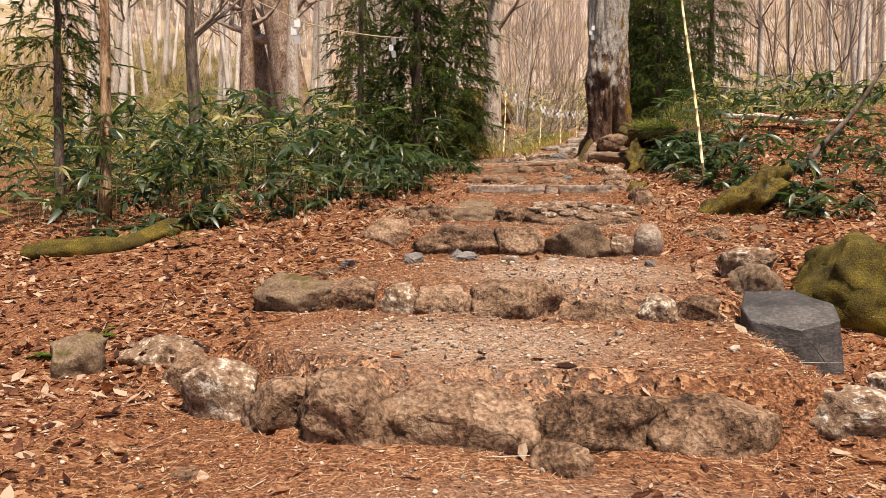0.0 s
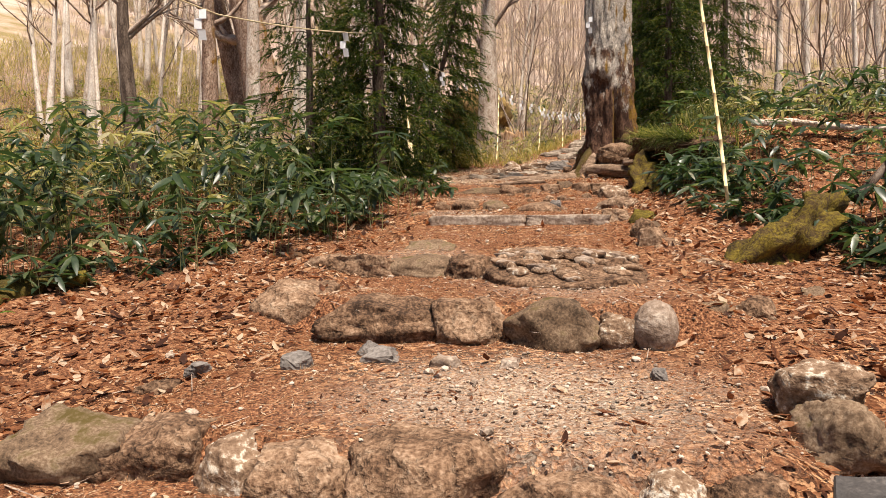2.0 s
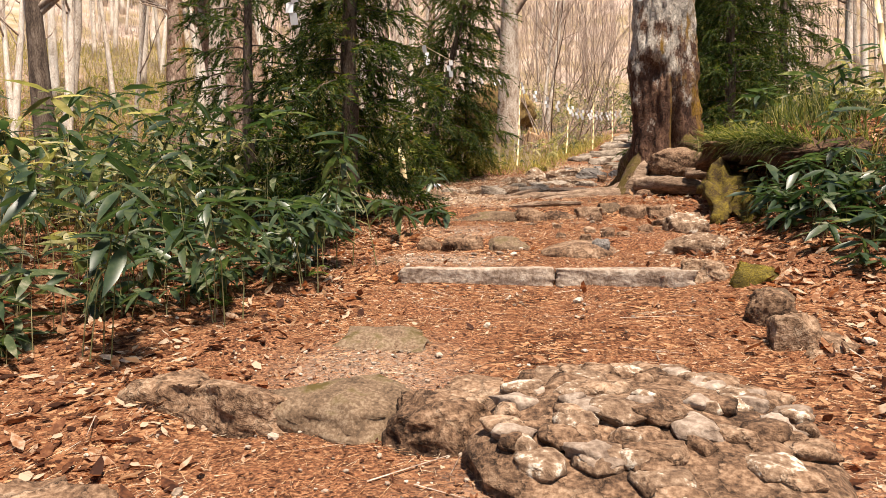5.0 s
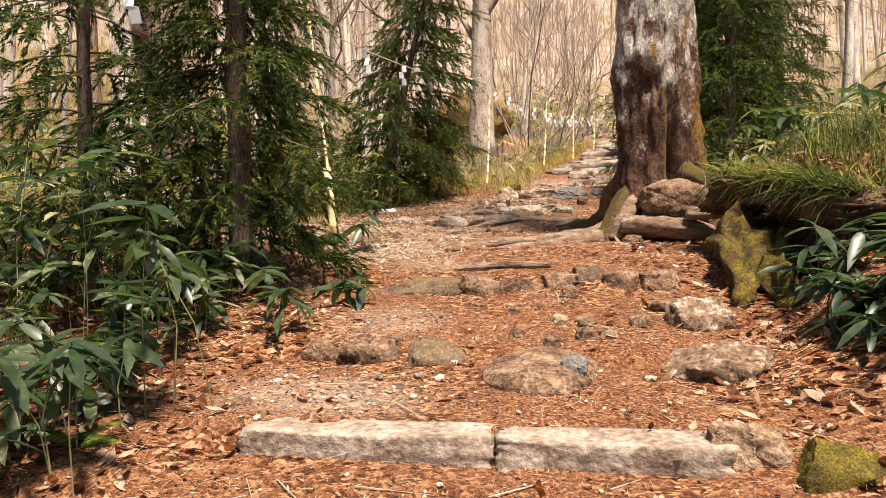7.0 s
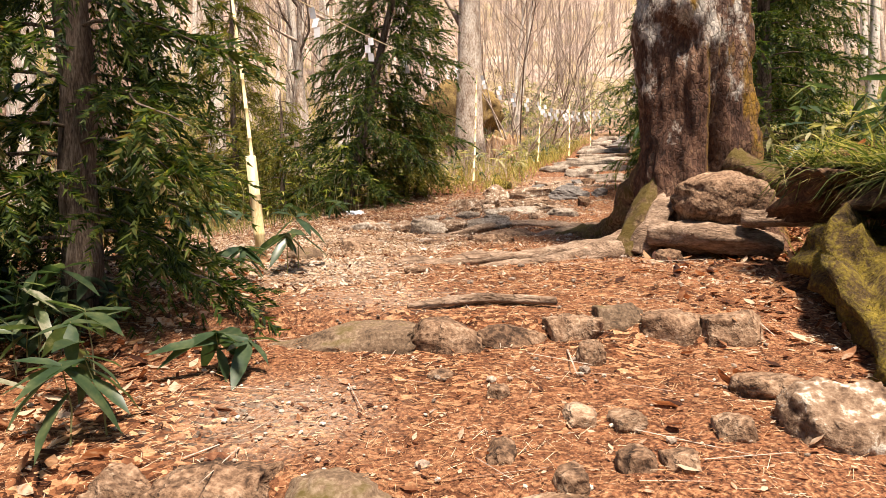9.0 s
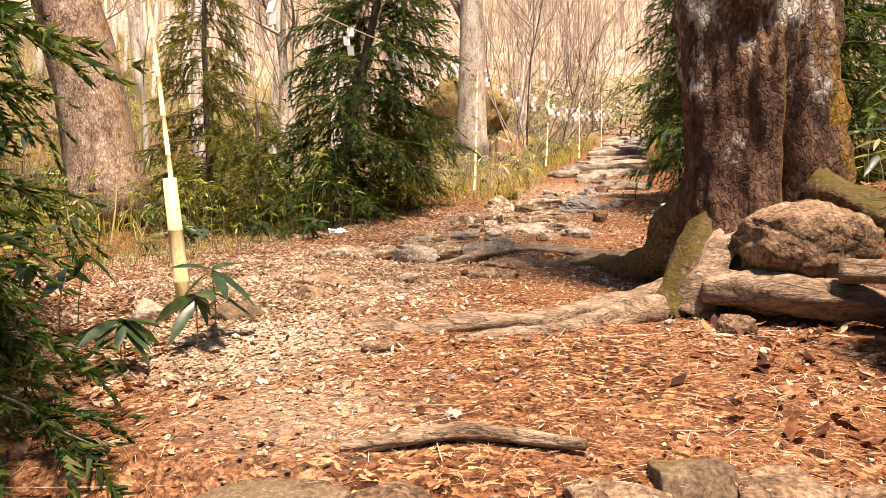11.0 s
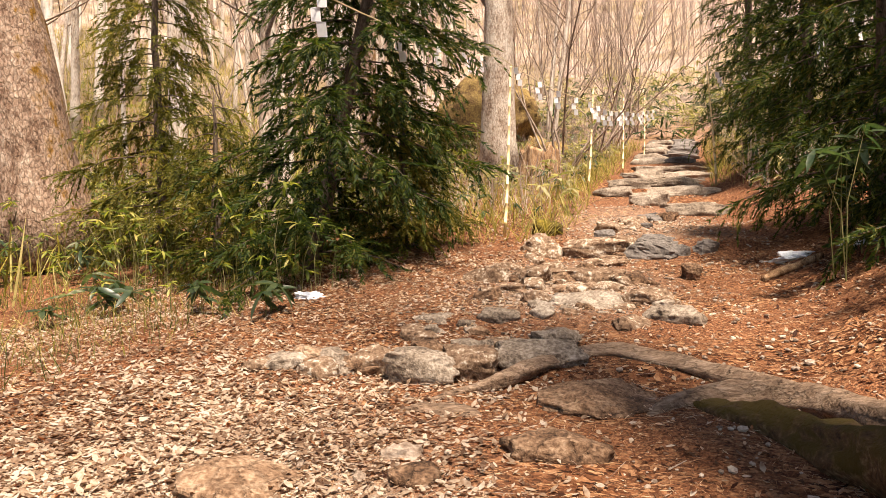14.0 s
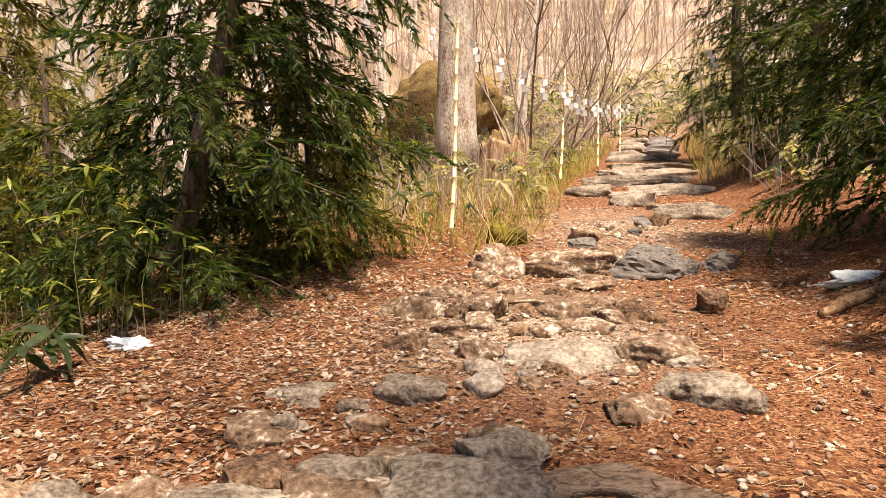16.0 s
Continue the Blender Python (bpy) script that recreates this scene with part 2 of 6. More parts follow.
M_LITTER = surf("dead_leaves", [(0.12, (0.052, 0.019, 0.010)), (0.40, (0.200, 0.078, 0.035)), (0.62, (0.368, 0.176, 0.084)), (0.88, (0.608, 0.480, 0.344))],
                2.0, 30, 0.7, 0.3, 0.004, vary=1.0, island=True, translucent=(1.2, 0.9, 0.7))
M_LITTER_PALE = surf("bleached_dead_leaves", [(0.10, (0.11, 0.060, 0.036)), (0.36, (0.31, 0.205, 0.135)), (0.62, (0.50, 0.40, 0.30)), (0.9, (0.66, 0.585, 0.49))],
                     2.0, 30, 0.7, 0.3, 0.004, vary=0.75, island=True, translucent=(1.2, 1.0, 0.8))
M_SOIL = surf("dark_root_soil", [(0.2, (0.022, 0.012, 0.007)), (0.5, (0.075, 0.040, 0.024)), (0.85, (0.19, 0.11, 0.06))], 4, 40, 0.95, 1.0, 0.02)
M_NEEDLE = surf("fallen_needles", [(0.15, (0.056, 0.020, 0.010)), (0.40, (0.272, 0.108, 0.044)), (0.66, (0.448, 0.256, 0.128)), (0.9, (0.624, 0.512, 0.368))], 2.0, 30, 0.8, 0.0, 0.004, vary=0.7, island=True)
M_PEBBLE = surf("pebbles", [(0.1, (0.10, 0.07, 0.05)), (0.45, (0.30, 0.225, 0.17)), (0.85, (0.56, 0.47, 0.38))], 6, 60, 0.85, 0.5, 0.005, vary=0.6, island=True)
M_BAMBOO = surf("yellow_bamboo", [(0.2, (0.50, 0.36, 0.16)), (0.5, (0.66, 0.51, 0.27)), (0.8, (0.76, 0.64, 0.40))], 5, 40, 0.45, 0.2, 0.003, stretch=(3, 3, 0.5))
M_PAPER = surf("white_paper", [(0.3, (0.80, 0.80, 0.82)), (0.7, (0.88, 0.88, 0.89))], 6, 50, 0.8, 0.1, 0.003, translucent=(0.9, 0.9, 0.92))
M_ROPE = surf("straw_rope", [(0.3, (0.42, 0.33, 0.19)), (0.7, (0.66, 0.56, 0.36))], 20, 120, 0.9, 0.8, 0.004)
M_SNOW = surf("old_snow", [(0.3, (0.66, 0.68, 0.74)), (0.6, (0.86, 0.87, 0.90))], 6, 60, 0.7, 0.6, 0.02)
M_STUMP = surf("rotten_stump_wood", [(0.3, (0.10, 0.05, 0.025)), (0.5, (0.30, 0.17, 0.09)), (0.72, (0.52, 0.36, 0.22))], 4, 40, 0.9, 1.0, 0.02, stretch=(3, 3, 0.5))
M_DRYGRASS = surf("dry_grass", [(0.2, (0.14, 0.135, 0.03)), (0.5, (0.31, 0.265, 0.075)), (0.8, (0.54, 0.45, 0.20))], 1.5, 20, 0.8, 0.0, 0.003, vary=0.6, island=True,
                  translucent=(1.3, 1.3, 0.7))
M_GREENGRASS = surf("green_grass", [(0.15, (0.03, 0.045, 0.012)), (0.5, (0.085, 0.10, 0.03)), (0.8, (0.32, 0.27, 0.12))], 1.5, 20, 0.7, 0.0, 0.003, vary=0.6, island=True,
                    translucent=(1.4, 1.5, 0.7))


def ground_material():
    """Leaf mould, needle litter and grit; grit and moss follow their own patches."""
    m = bpy.data.materials.new("forest_floor")
    m.use_nodes = True
    nt = m.node_tree
    n, l = nt.nodes, nt.links
    b = n["Principled BSDF"]
    b.inputs["Roughness"].default_value, b.inputs["Specular IOR Level"].default_value = 0.92, 0.15
    geo = n.new("ShaderNodeNewGeometry")

    def noise_tex(scale, detail=5, rough=0.6):
        t = n.new("ShaderNodeTexNoise")
        t.inputs["Scale"].default_value, t.inputs["Detail"].default_value, t.inputs["Roughness"].default_value = scale, detail, rough
        l.new(geo.outputs["Position"], t.inputs["Vector"])
        return t

    def ramp(src, cols):
        r = n.new("ShaderNodeValToRGB")
        while len(r.color_ramp.elements) < len(cols):
            r.color_ramp.elements.new(0.5)
        for e, (p, c) in zip(r.color_ramp.elements, cols):
            e.position, e.color = p, (*c, 1)
        l.new(src, r.inputs[0])
        return r.outputs[0]

    def mixed(fac, c1, c2):
        x = n.new("ShaderNodeMixRGB")
        l.new(fac, x.inputs[0])
        l.new(c1, x.inputs["Color1"])
        l.new(c2, x.inputs["Color2"])
        return x.outputs[0]

    def flakes(scale, stretch):
        mp = n.new("ShaderNodeMapping")
        mp.inputs["Scale"].default_value = stretch
        wob = noise_tex(9, 3)
        add = n.new("ShaderNodeVectorMath")
        add.operation = "MULTIPLY_ADD"
        add.inputs[1].default_value = (0.12, 0.12, 0.12)
        l.new(wob.outputs["Color"], add.inputs[0])
        l.new(geo.outputs["Position"], add.inputs[2])
        l.new(add.outputs[0], mp.inputs["Vector"])
        v = n.new("ShaderNodeTexVoronoi")
        v.inputs["Scale"].default_value = scale
        l.new(mp.outputs[0], v.inputs["Vector"])
        s = n.new("ShaderNodeSeparateColor")
        l.new(v.outputs["Color"], s.inputs[0])
        return s.outputs[0], v.outputs["Distance"]

    f1, d1 = flakes(26, (1, 1.9, 1))
    f2, d2 = flakes(70, (1, 1, 1))
    big = noise_tex(1.1)
    fine = noise_tex(55, 4)
    litter = ramp(f1, [(0.0, (0.018, 0.006, 0.003)), (0.35, (0.096, 0.034, 0.014)), (0.7, (0.232, 0.092, 0.040)), (1.0, (0.52, 0.29, 0.15))])
    soil = ramp(fine.outputs["Fac"], [(0.36, (0.045, 0.018, 0.010)), (0.52, (0.20, 0.080, 0.038)), (0.66, (0.40, 0.20, 0.10))])
    grit = ramp(f2, [(0.0, (0.20, 0.14, 0.10)), (0.4, (0.40, 0.31, 0.23)), (1.0, (0.66, 0.58, 0.47))])
    bigr = ramp(big.outputs["Fac"], [(0.40, (0, 0, 0)), (0.60, (1, 1, 1))])
    col = mixed(bigr, litter, soil)
    g = n.new("ShaderNodeAttribute")
    g.attribute_name = "grit"
    col = mixed(g.outputs["Fac"], col, grit)
    # distance haze put into the colour: far ground blends to a paler hill tone
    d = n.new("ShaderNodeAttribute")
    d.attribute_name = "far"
    hazed_hill = ramp(noise_tex(0.25, 6, 0.7).outputs["Fac"], [(0.38, (0.26, 0.20, 0.09)), (0.5, (0.40, 0.30, 0.21)), (0.6, (0.50, 0.39, 0.33))])
    col = mixed(d.outputs["Fac"], col, hazed_hill)
    l.new(col, b.inputs["Base Color"])
    h = n.new("ShaderNodeMath")
    h.operation = "ADD"
    l.new(d1, h.inputs[0])
    l.new(fine.outputs["Fac"], h.inputs[1])
    bp = n.new("ShaderNodeBump")
    bp.inputs["Strength"].default_value, bp.inputs["Distance"].default_value = 0.9, 0.02
    l.new(h.outputs[0], bp.inputs["Height"])
    l.new(bp.outputs[0], b.inputs["Normal"])
    return m


M_GROUND = ground_material()

# ---- mesh helpers ----
RNG = np.random.default_rng(7)


class Geo:
    """Gathers stamped pieces into one mesh."""

    def __init__(self):
        self.v, self.loops, self.sizes, self.count = [], [], [], 0

    def add(self, verts, faces):
        verts = np.asarray(verts, float).reshape(-1, 3)
        for f in faces:
            self.loops.append(np.asarray(f, np.int64) + self.count)
            self.sizes.append(np.array([len(f)]))
        self.v.append(verts)
        self.count += len(verts)

    def stamp(self, tv, tf, turn, place):
        """Copies of the template at n turns (n,3,3) and places (n,3)."""
        tv = np.asarray(tv, float)
        n, k = len(place), len(tv)
        if not n:
            return
        self.v.append((np.einsum("nij,kj->nki", turn, tv) + np.asarray(place)[:, None]).reshape(-1, 3))
        flat = np.concatenate([np.asarray(f) for f in tf])
        self.loops.append((self.count + np.arange(n)[:, None] * k + flat[None]).ravel())
        self.sizes.append(np.tile([len(f) for f in tf], n))
        self.count += n * k

    def mesh(self, name, material, smooth=True):
        me = bpy.data.meshes.new(name)
        v, lo, si = np.concatenate(self.v), np.concatenate(self.loops), np.concatenate(self.sizes)
        me.vertices.add(len(v))
        me.vertices.foreach_set("co", v.ravel())
        me.loops.add(len(lo))
        me.loops.foreach_set("vertex_index", lo.astype(np.int32))
        me.polygons.add(len(si))
        me.polygons.foreach_set("loop_start", np.r_[0, np.cumsum(si)[:-1]].astype(np.int32))
        me.update(calc_edges=True)
        me.polygons.foreach_set("use_smooth", np.full(len(si), smooth))
        me.materials.append(material)
        return me


def part(name, me, parent=None, label="", m=None):
    """One mesh object, under a thing or part if one is given."""
    ob = new(name, me)
    if parent:
        ob.parent = parent
    if m is not None:
        ob.matrix_basis = m
    if label:
        ob["label"] = label
    return ob


def rots(yaw, tilt, roll=0.0, scale=1.0):
    """Turns (n,3,3): roll about y, then tilt about x, then yaw about z."""
    yaw, tilt, roll, scale = np.broadcast_arrays(*(np.asarray(a, float) for a in (yaw, tilt, roll, scale)))
    cz, sz, cx, sx, cy, sy = np.cos(yaw), np.sin(yaw), np.cos(tilt), np.sin(tilt), np.cos(roll), np.sin(roll)
    o, i = np.zeros_like(cz), np.ones_like(cz)
    rz = np.stack([np.stack([cz, -sz, o], -1), np.stack([sz, cz, o], -1), np.stack([o, o, i], -1)], -2)
    rx = np.stack([np.stack([i, o, o], -1), np.stack([o, cx, -sx], -1), np.stack([o, sx, cx], -1)], -2)
    ry = np.stack([np.stack([cy, o, sy], -1), np.stack([o, i, o], -1), np.stack([-sy, o, cy], -1)], -2)
    return rz @ rx @ ry * scale[..., None, None]


def tube(geo, pts, radii, sides=8, rough=0.0, seed=0.0, cap=True):
    """A round tapering limb along points."""
    pts, radii = np.asarray(pts, float), np.asarray(radii, float)
    tang = np.gradient(pts, axis=0)
    tang /= np.linalg.norm(tang, axis=1, keepdims=True) + 1e-9
    ref = np.array([0.0, 0.0, 1.0]) if abs(tang[0, 2]) < 0.8 else np.array([1.0, 0.0, 0.0])
    a = np.linspace(0, 2 * np.pi, sides, endpoint=False)
    rings = []
    for p, t, r in zip(pts, tang, radii):
        u = ref - t * (ref @ t)
        u /= np.linalg.norm(u) + 1e-9
        w = np.cross(t, u)
        ref = u
        rr = np.full(sides, r)
        if rough:
            rr = rr * (1 + rough * np.array([noise.noise(Vector((*(p * 2.5 + np.cos(x) * u * 1.3 + np.sin(x) * w * 1.3), )) + Vector((seed, 0, 0))) for x in a]))
            rr = rr * (1 + 0.4 * rough * np.array([noise.noise(Vector((*(p * 8 + np.cos(x) * u * 3 + np.sin(x) * w * 3), )) + Vector((0, seed, 0))) for x in a]))
        rings.append(p + rr[:, None] * (np.cos(a)[:, None] * u + np.sin(a)[:, None] * w))
    v = np.concatenate(rings)
    m = len(pts)
    faces = [(i * sides + j, i * sides + (j + 1) % sides, (i + 1) * sides + (j + 1) % sides, (i + 1) * sides + j) for i in range(m - 1) for j in range(sides)]
    if cap:
        faces += [tuple(range(sides))[::-1], tuple(range((m - 1) * sides, m * sides))]
    geo.add(v, faces)


def bend(points, steps):
    """A smooth line through the given points."""
    p = np.asarray(points, float)
    s = np.r_[0, np.cumsum(np.linalg.norm(np.diff(p, axis=0), axis=1))]
    t = np.linspace(0, s[-1], steps)
    lin = np.stack([np.interp(t, s, p[:, k]) for k in range(p.shape[1])], 1)
    for _ in range(max(1, steps // len(p) // 2)):
        lin[1:-1] = (lin[:-2] + 2 * lin[1:-1] + lin[2:]) / 4
    return lin


# ---- the lie of the land ----
TREAD_Y = [-14, 0, 3.66, 3.80, 5.30, 5.42, 7.18, 7.32, 8.72, 8.85, 11.2, 11.3, 12.34, 12.48, 14.0, 14.12, 15.6, 15.75, 17, 18.5, 19.76, 19.9, 20.6, 21.0, 22.2, 22.9,
           24.1, 24.25, 28.1, 28.22, 29.1, 29.2, 30.12, 30.25, 32.1, 32.25, 34.1, 34.25, 36.1, 36.25, 47, 60, 90, 140, 230]
TREAD_Z = [-0.8, 0.08, 0.27, 0.60, 0.70, 0.91, 1.07, 1.32, 1.39, 1.46, 1.84, 1.95, 2.05, 2.14, 2.35, 2.47, 2.61, 2.64, 2.69, 2.74, 2.81, 2.88, 2.97, 3.06, 3.13, 3.24,
           3.39, 3.57, 3.88, 4.02, 4.1, 4.2, 4.3, 4.44, 4.52, 4.7, 4.8, 4.96, 5.08, 5.24, 7.0, 10.5, 25, 58, 120]
SLOPE_Y = [-14, 0, 3, 4.4, 5.2, 7, 9, 11, 13, 15, 17, 19, 22, 25, 28, 31, 36, 47, 60, 90, 140, 230]
SLOPE_Z = [-0.8, 0.08, 0.25, 0.40, 0.66, 1.12, 1.5, 1.88, 2.2, 2.55, 2.7, 2.82, 3.15, 3.6, 4.05, 4.5, 5.15, 7.0, 10.5, 25, 58, 120]


def smoothstep(a, b, x):
    t = np.clip((np.asarray(x, float) - a) / (b - a), 0, 1)
    return t * t * (3 - 2 * t)


def path_mid(y):
    return np.interp(y, [0, 3, 5, 7, 9, 11, 14, 17, 20, 23, 27, 31, 36, 47, 60], [-0.3, -0.35, -0.3, -0.1, 0.0, -0.1, -0.2, -0.7, -0.5, 0.3, 0.9, 1.2, 2.0, 3.6, 5.0])


def path_half(y):
    return np.interp(y, [0, 3, 5, 7, 9, 11, 14, 17, 20, 24, 30, 50], [1.8, 1.9, 1.65, 1.45, 1.4, 1.3, 1.35, 1.5, 1.3, 1.15, 1.05, 0.9])


def land(x, y):
    """Height of the ground."""
    x, y = np.broadcast_arrays(np.asarray(x, float), np.asarray(y, float))
    off = x - path_mid(y)
    half = path_half(y)
    s = np.interp(y, SLOPE_Y, SLOPE_Z)
    right = np.interp(y, [0, 5, 8, 9.5, 11, 13.4, 14.4, 16, 18, 20, 24, 40], [0.1, 0.0, -0.05, -0.12, 0.14, 0.45, 0.95, 1.0, 0.8, 0.55, 0.45, 0.5])
    wide = np.interp(y, [0, 8, 12, 14.2, 15, 17, 19, 24], [1.6, 1.6, 1.1, 0.35, 0.35, 0.8, 1.3, 1.5])
    start = np.interp(y, [0, 12, 14.2, 16.5, 18, 20], [0.0, 0.1, 1.15, 1.5, 0.9, 0.1])
    s = s + right * smoothstep(0, 1, (off - half - start) / wide) + 0.10 * np.maximum(off - half - 2, 0) * smoothstep(4, 30, y)
    s = s + 0.34 * np.maximum(-x - 13, 0) * smoothstep(10, 40, y) - 0.35 * smoothstep(-2.5, -7, off) * smoothstep(14, 22, y) * (1 - smoothstep(32, 45, y))
    s = s + 0.9 * np.exp(-(((x + 3.6) / 1.8) ** 2 + ((y - 37) / 3.0) ** 2))
    s = s - 0.22 * np.exp(-(((x - 2.7) / 1.1) ** 2 + ((y - 5.0) / 0.9) ** 2))
    curve = 0.9 * smoothstep(-0.9, -2.6, x) * smoothstep(5.2, 4.4, y) + 0.45 * smoothstep(-0.9, -2.2, x) * smoothstep(4.4, 5.2, y) * smoothstep(8.6, 7.6, y)
    p = np.interp(y - curve, TREAD_Y, TREAD_Z)
    w = 1 - smoothstep(half - 0.1, half + 0.45, np.abs(off))
    return s * (1 - w) + p * w


def bumps(x, y):
    return np.array([0.035 * noise.noise(Vector((a * 1.3, b * 1.3, 0))) + 0.02 * noise.noise(Vector((a * 4, b * 4, 3))) + 0.010 * noise.noise(Vector((a * 13, b * 13, 7)))
                     for a, b in zip(np.ravel(x), np.ravel(y))]).reshape(np.shape(x))


def grit_at(x, y):
    """How stony the surface is: trodden patches of broken stone."""
    out = np.zeros(np.shape(x))
    for cx, cy, rx, ry, k in ((0.25, 6.05, 1.0, 0.75, 0.55), (-0.4, 4.4, 1.1, 0.7, 0.45), (0.3, 2.6, 1.2, 0.5, 0.25), (-0.9, 9.3, 0.5, 0.5, 0.3), (0.5, 8.3, 0.7, 0.8, 0.35), (-2.1, 17.6, 0.95, 1.1, 0.9),
                              (-1.7, 15.7, 0.7, 0.7, 0.7), (-1.0, 11.7, 0.6, 0.3, 0.4), (-0.9, 13.0, 0.4, 0.35, 0.3), (-0.9, 14.6, 0.5, 0.4, 0.3), (-0.5, 22.4, 0.9, 1.2, 0.6), (0.4, 26.5, 1.0, 2.0, 0.4)):
        out = np.maximum(out, k * np.exp(-(((x - cx) / rx) ** 2 + ((y - cy) / ry) ** 2) ** 1.5))
    return out


def floor_z(x, y):
    return float(land(x, y) + bumps(np.array([x]), np.array([y]))[0])


def axis(knots):
    """Grid lines from (start, end, step) stretches."""
    out = [np.arange(a, b, s) for a, b, s in knots]
    return np.unique(np.round(np.concatenate(out), 3))


gx = axis([(-90, -30, 6), (-30, -12, 1.5), (-12, -4.2, 0.3), (-4.2, 3.2, 0.075), (3.2, 8, 0.3), (8, 30, 1.5), (30, 96, 6)])
gy = axis([(-14, -1, 1), (-1, 24.5, 0.075), (24.5, 38, 0.25), (38, 60, 1.0), (60, 236, 5)])
GX, GY = np.meshgrid(gx, gy, indexing="xy")
GZ = land(GX, GY) + bumps(GX, GY)
geo = Geo()
nx, ny = len(gx), len(gy)
geo.v.append(np.stack([GX, GY, GZ], -1).reshape(-1, 3))
ii, jj = np.meshgrid(np.arange(nx - 1), np.arange(ny - 1), indexing="xy")
q = (jj * nx + ii).ravel()
geo.loops.append(np.stack([q, q + 1, q + nx + 1, q + nx], 1).ravel())
geo.sizes.append(np.full(len(q), 4))
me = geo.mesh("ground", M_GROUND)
# far: share of the paler haze tone, growing with distance
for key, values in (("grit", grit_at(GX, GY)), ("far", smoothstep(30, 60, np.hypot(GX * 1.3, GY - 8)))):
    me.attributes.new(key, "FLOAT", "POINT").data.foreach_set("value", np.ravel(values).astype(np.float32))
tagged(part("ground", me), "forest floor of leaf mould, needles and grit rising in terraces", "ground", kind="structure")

# ---- stones ----
def stone_mesh(w, d, h, seed, material, square=0.45, rough=0.13, cuts=9, sub=4):
    """A weathered stone, its base at z = 0: a rounded block, cut by flat faces and worn."""
    rnd = random.Random(seed)
    bm = bmesh.new()
    bmesh.ops.create_cube(bm, size=2.0)
    bmesh.ops.subdivide_edges(bm, edges=bm.edges[:], cuts={2: 4, 3: 8, 4: 14}[sub], use_grid_fill=True)
    planes = []
    for k in range(cuts):
        a, e = rnd.uniform(0, 2 * math.pi), rnd.uniform(-0.3, 1.2)
        planes.append((Vector((math.cos(a) * math.cos(e), math.sin(a) * math.cos(e), math.sin(e))), rnd.uniform(0.78, 1.12)))
    off = Vector((seed * 3.17 % 50, seed * 1.91 % 50, 0))
    for v in bm.verts:
        c = v.co.lerp(v.co.normalized() * 1.12, square)
        for nrm, dd in planes:
            s = c.dot(nrm) - dd
            if s > 0:
                c = c - nrm * s * 0.92
        low = Vector((noise.noise(c * 0.9 + off), noise.noise(c * 0.9 + off + Vector((9, 0, 0))), noise.noise(c * 0.9 + off + Vector((0, 9, 0)))))
        c = c + low * rough * 2.0
        ridge = 0.5 - abs(noise.noise(c * 2.3 + off)) * 1.6
        k = 1 + rough * 0.7 * ridge + rough * 0.7 * noise.noise(c * 4.5 + off) + rough * 0.35 * noise.noise(c * 11.0 + off)
        c = c * k
        v.co = Vector((c.x * w / 2.05, c.y * d / 2.05, (c.z + 1.0) * h / 2.12))
    me = bpy.data.meshes.new("stone")
    bm.to_mesh(me)
    bm.free()
    me.polygons.foreach_set("use_smooth", [material not in (M_SLATE, M_BLUESTONE)] * len(me.polygons))
    me.materials.append(material)
    return me


SEED = [100]


def stone(name, x, y, z, w, h, material, parent=None, label="", deep=0.95, square=0.45, sink=0.09, **kw):
    SEED[0] += 1
    rnd = random.Random(SEED[0])
    d = kw.pop("d", min(max(w * deep, 0.16), 0.55))
    me = stone_mesh(w * 1.14, d, h + sink, SEED[0], material, square=square, **kw)
    return part(name, me, parent, label, pose(x, y + d * 0.42, z - sink, rnd.uniform(-3, 3), rnd.uniform(-2, 2), rnd.uniform(-7, 7)))


STONE_KINDS = [M_STONE, M_STONE, M_STONE_MOSS, M_STONE, M_STONE_LICHEN]


def step_row(stones, label, kinds=STONE_KINDS, **kw):
    """One step of set stones: (x, y, base, width, height) each."""
    row = tagged(new("stone_step"), label, "stone step", "stone steps of the path")
    row.location = (stones[0][0], stones[0][1], stones[0][2])
    for k, (x, y, z, w, h) in enumerate(stones):
        ob = stone("stone", x, y, z, w, h, kinds[k % len(kinds)], **kw)
        ob.parent, ob.matrix_parent_inverse = row, Matrix.Translation(row.location).inverted()
    return row


step_row([(-2.72, 4.42, 0.30, 0.50, 0.28), (-2.32, 4.08, 0.26, 0.34, 0.30), (-1.95, 3.78, 0.24, 0.42, 0.33), (-1.47, 3.58, 0.23, 0.42, 0.31), (-1.04, 3.44, 0.22, 0.44, 0.40),
          (-0.44, 3.5, 0.2, 0.84, 0.36), (0.30, 3.5, 0.2, 0.70, 0.33), (0.92, 3.55, 0.2, 0.66, 0.33), (1.55, 3.75, 0.26, 0.64, 0.31), (2.1, 3.95, 0.3, 0.5, 0.28)],
         "curved step of rough brown boulders set in litter",
         [M_STONE_LICHEN, M_STONE, M_STONE_LICHEN, M_STONE, M_STONE, M_STONE, M_STONE, M_STONE, M_STONE_LICHEN, M_STONE_LICHEN], rough=0.12, square=0.3, cuts=12)
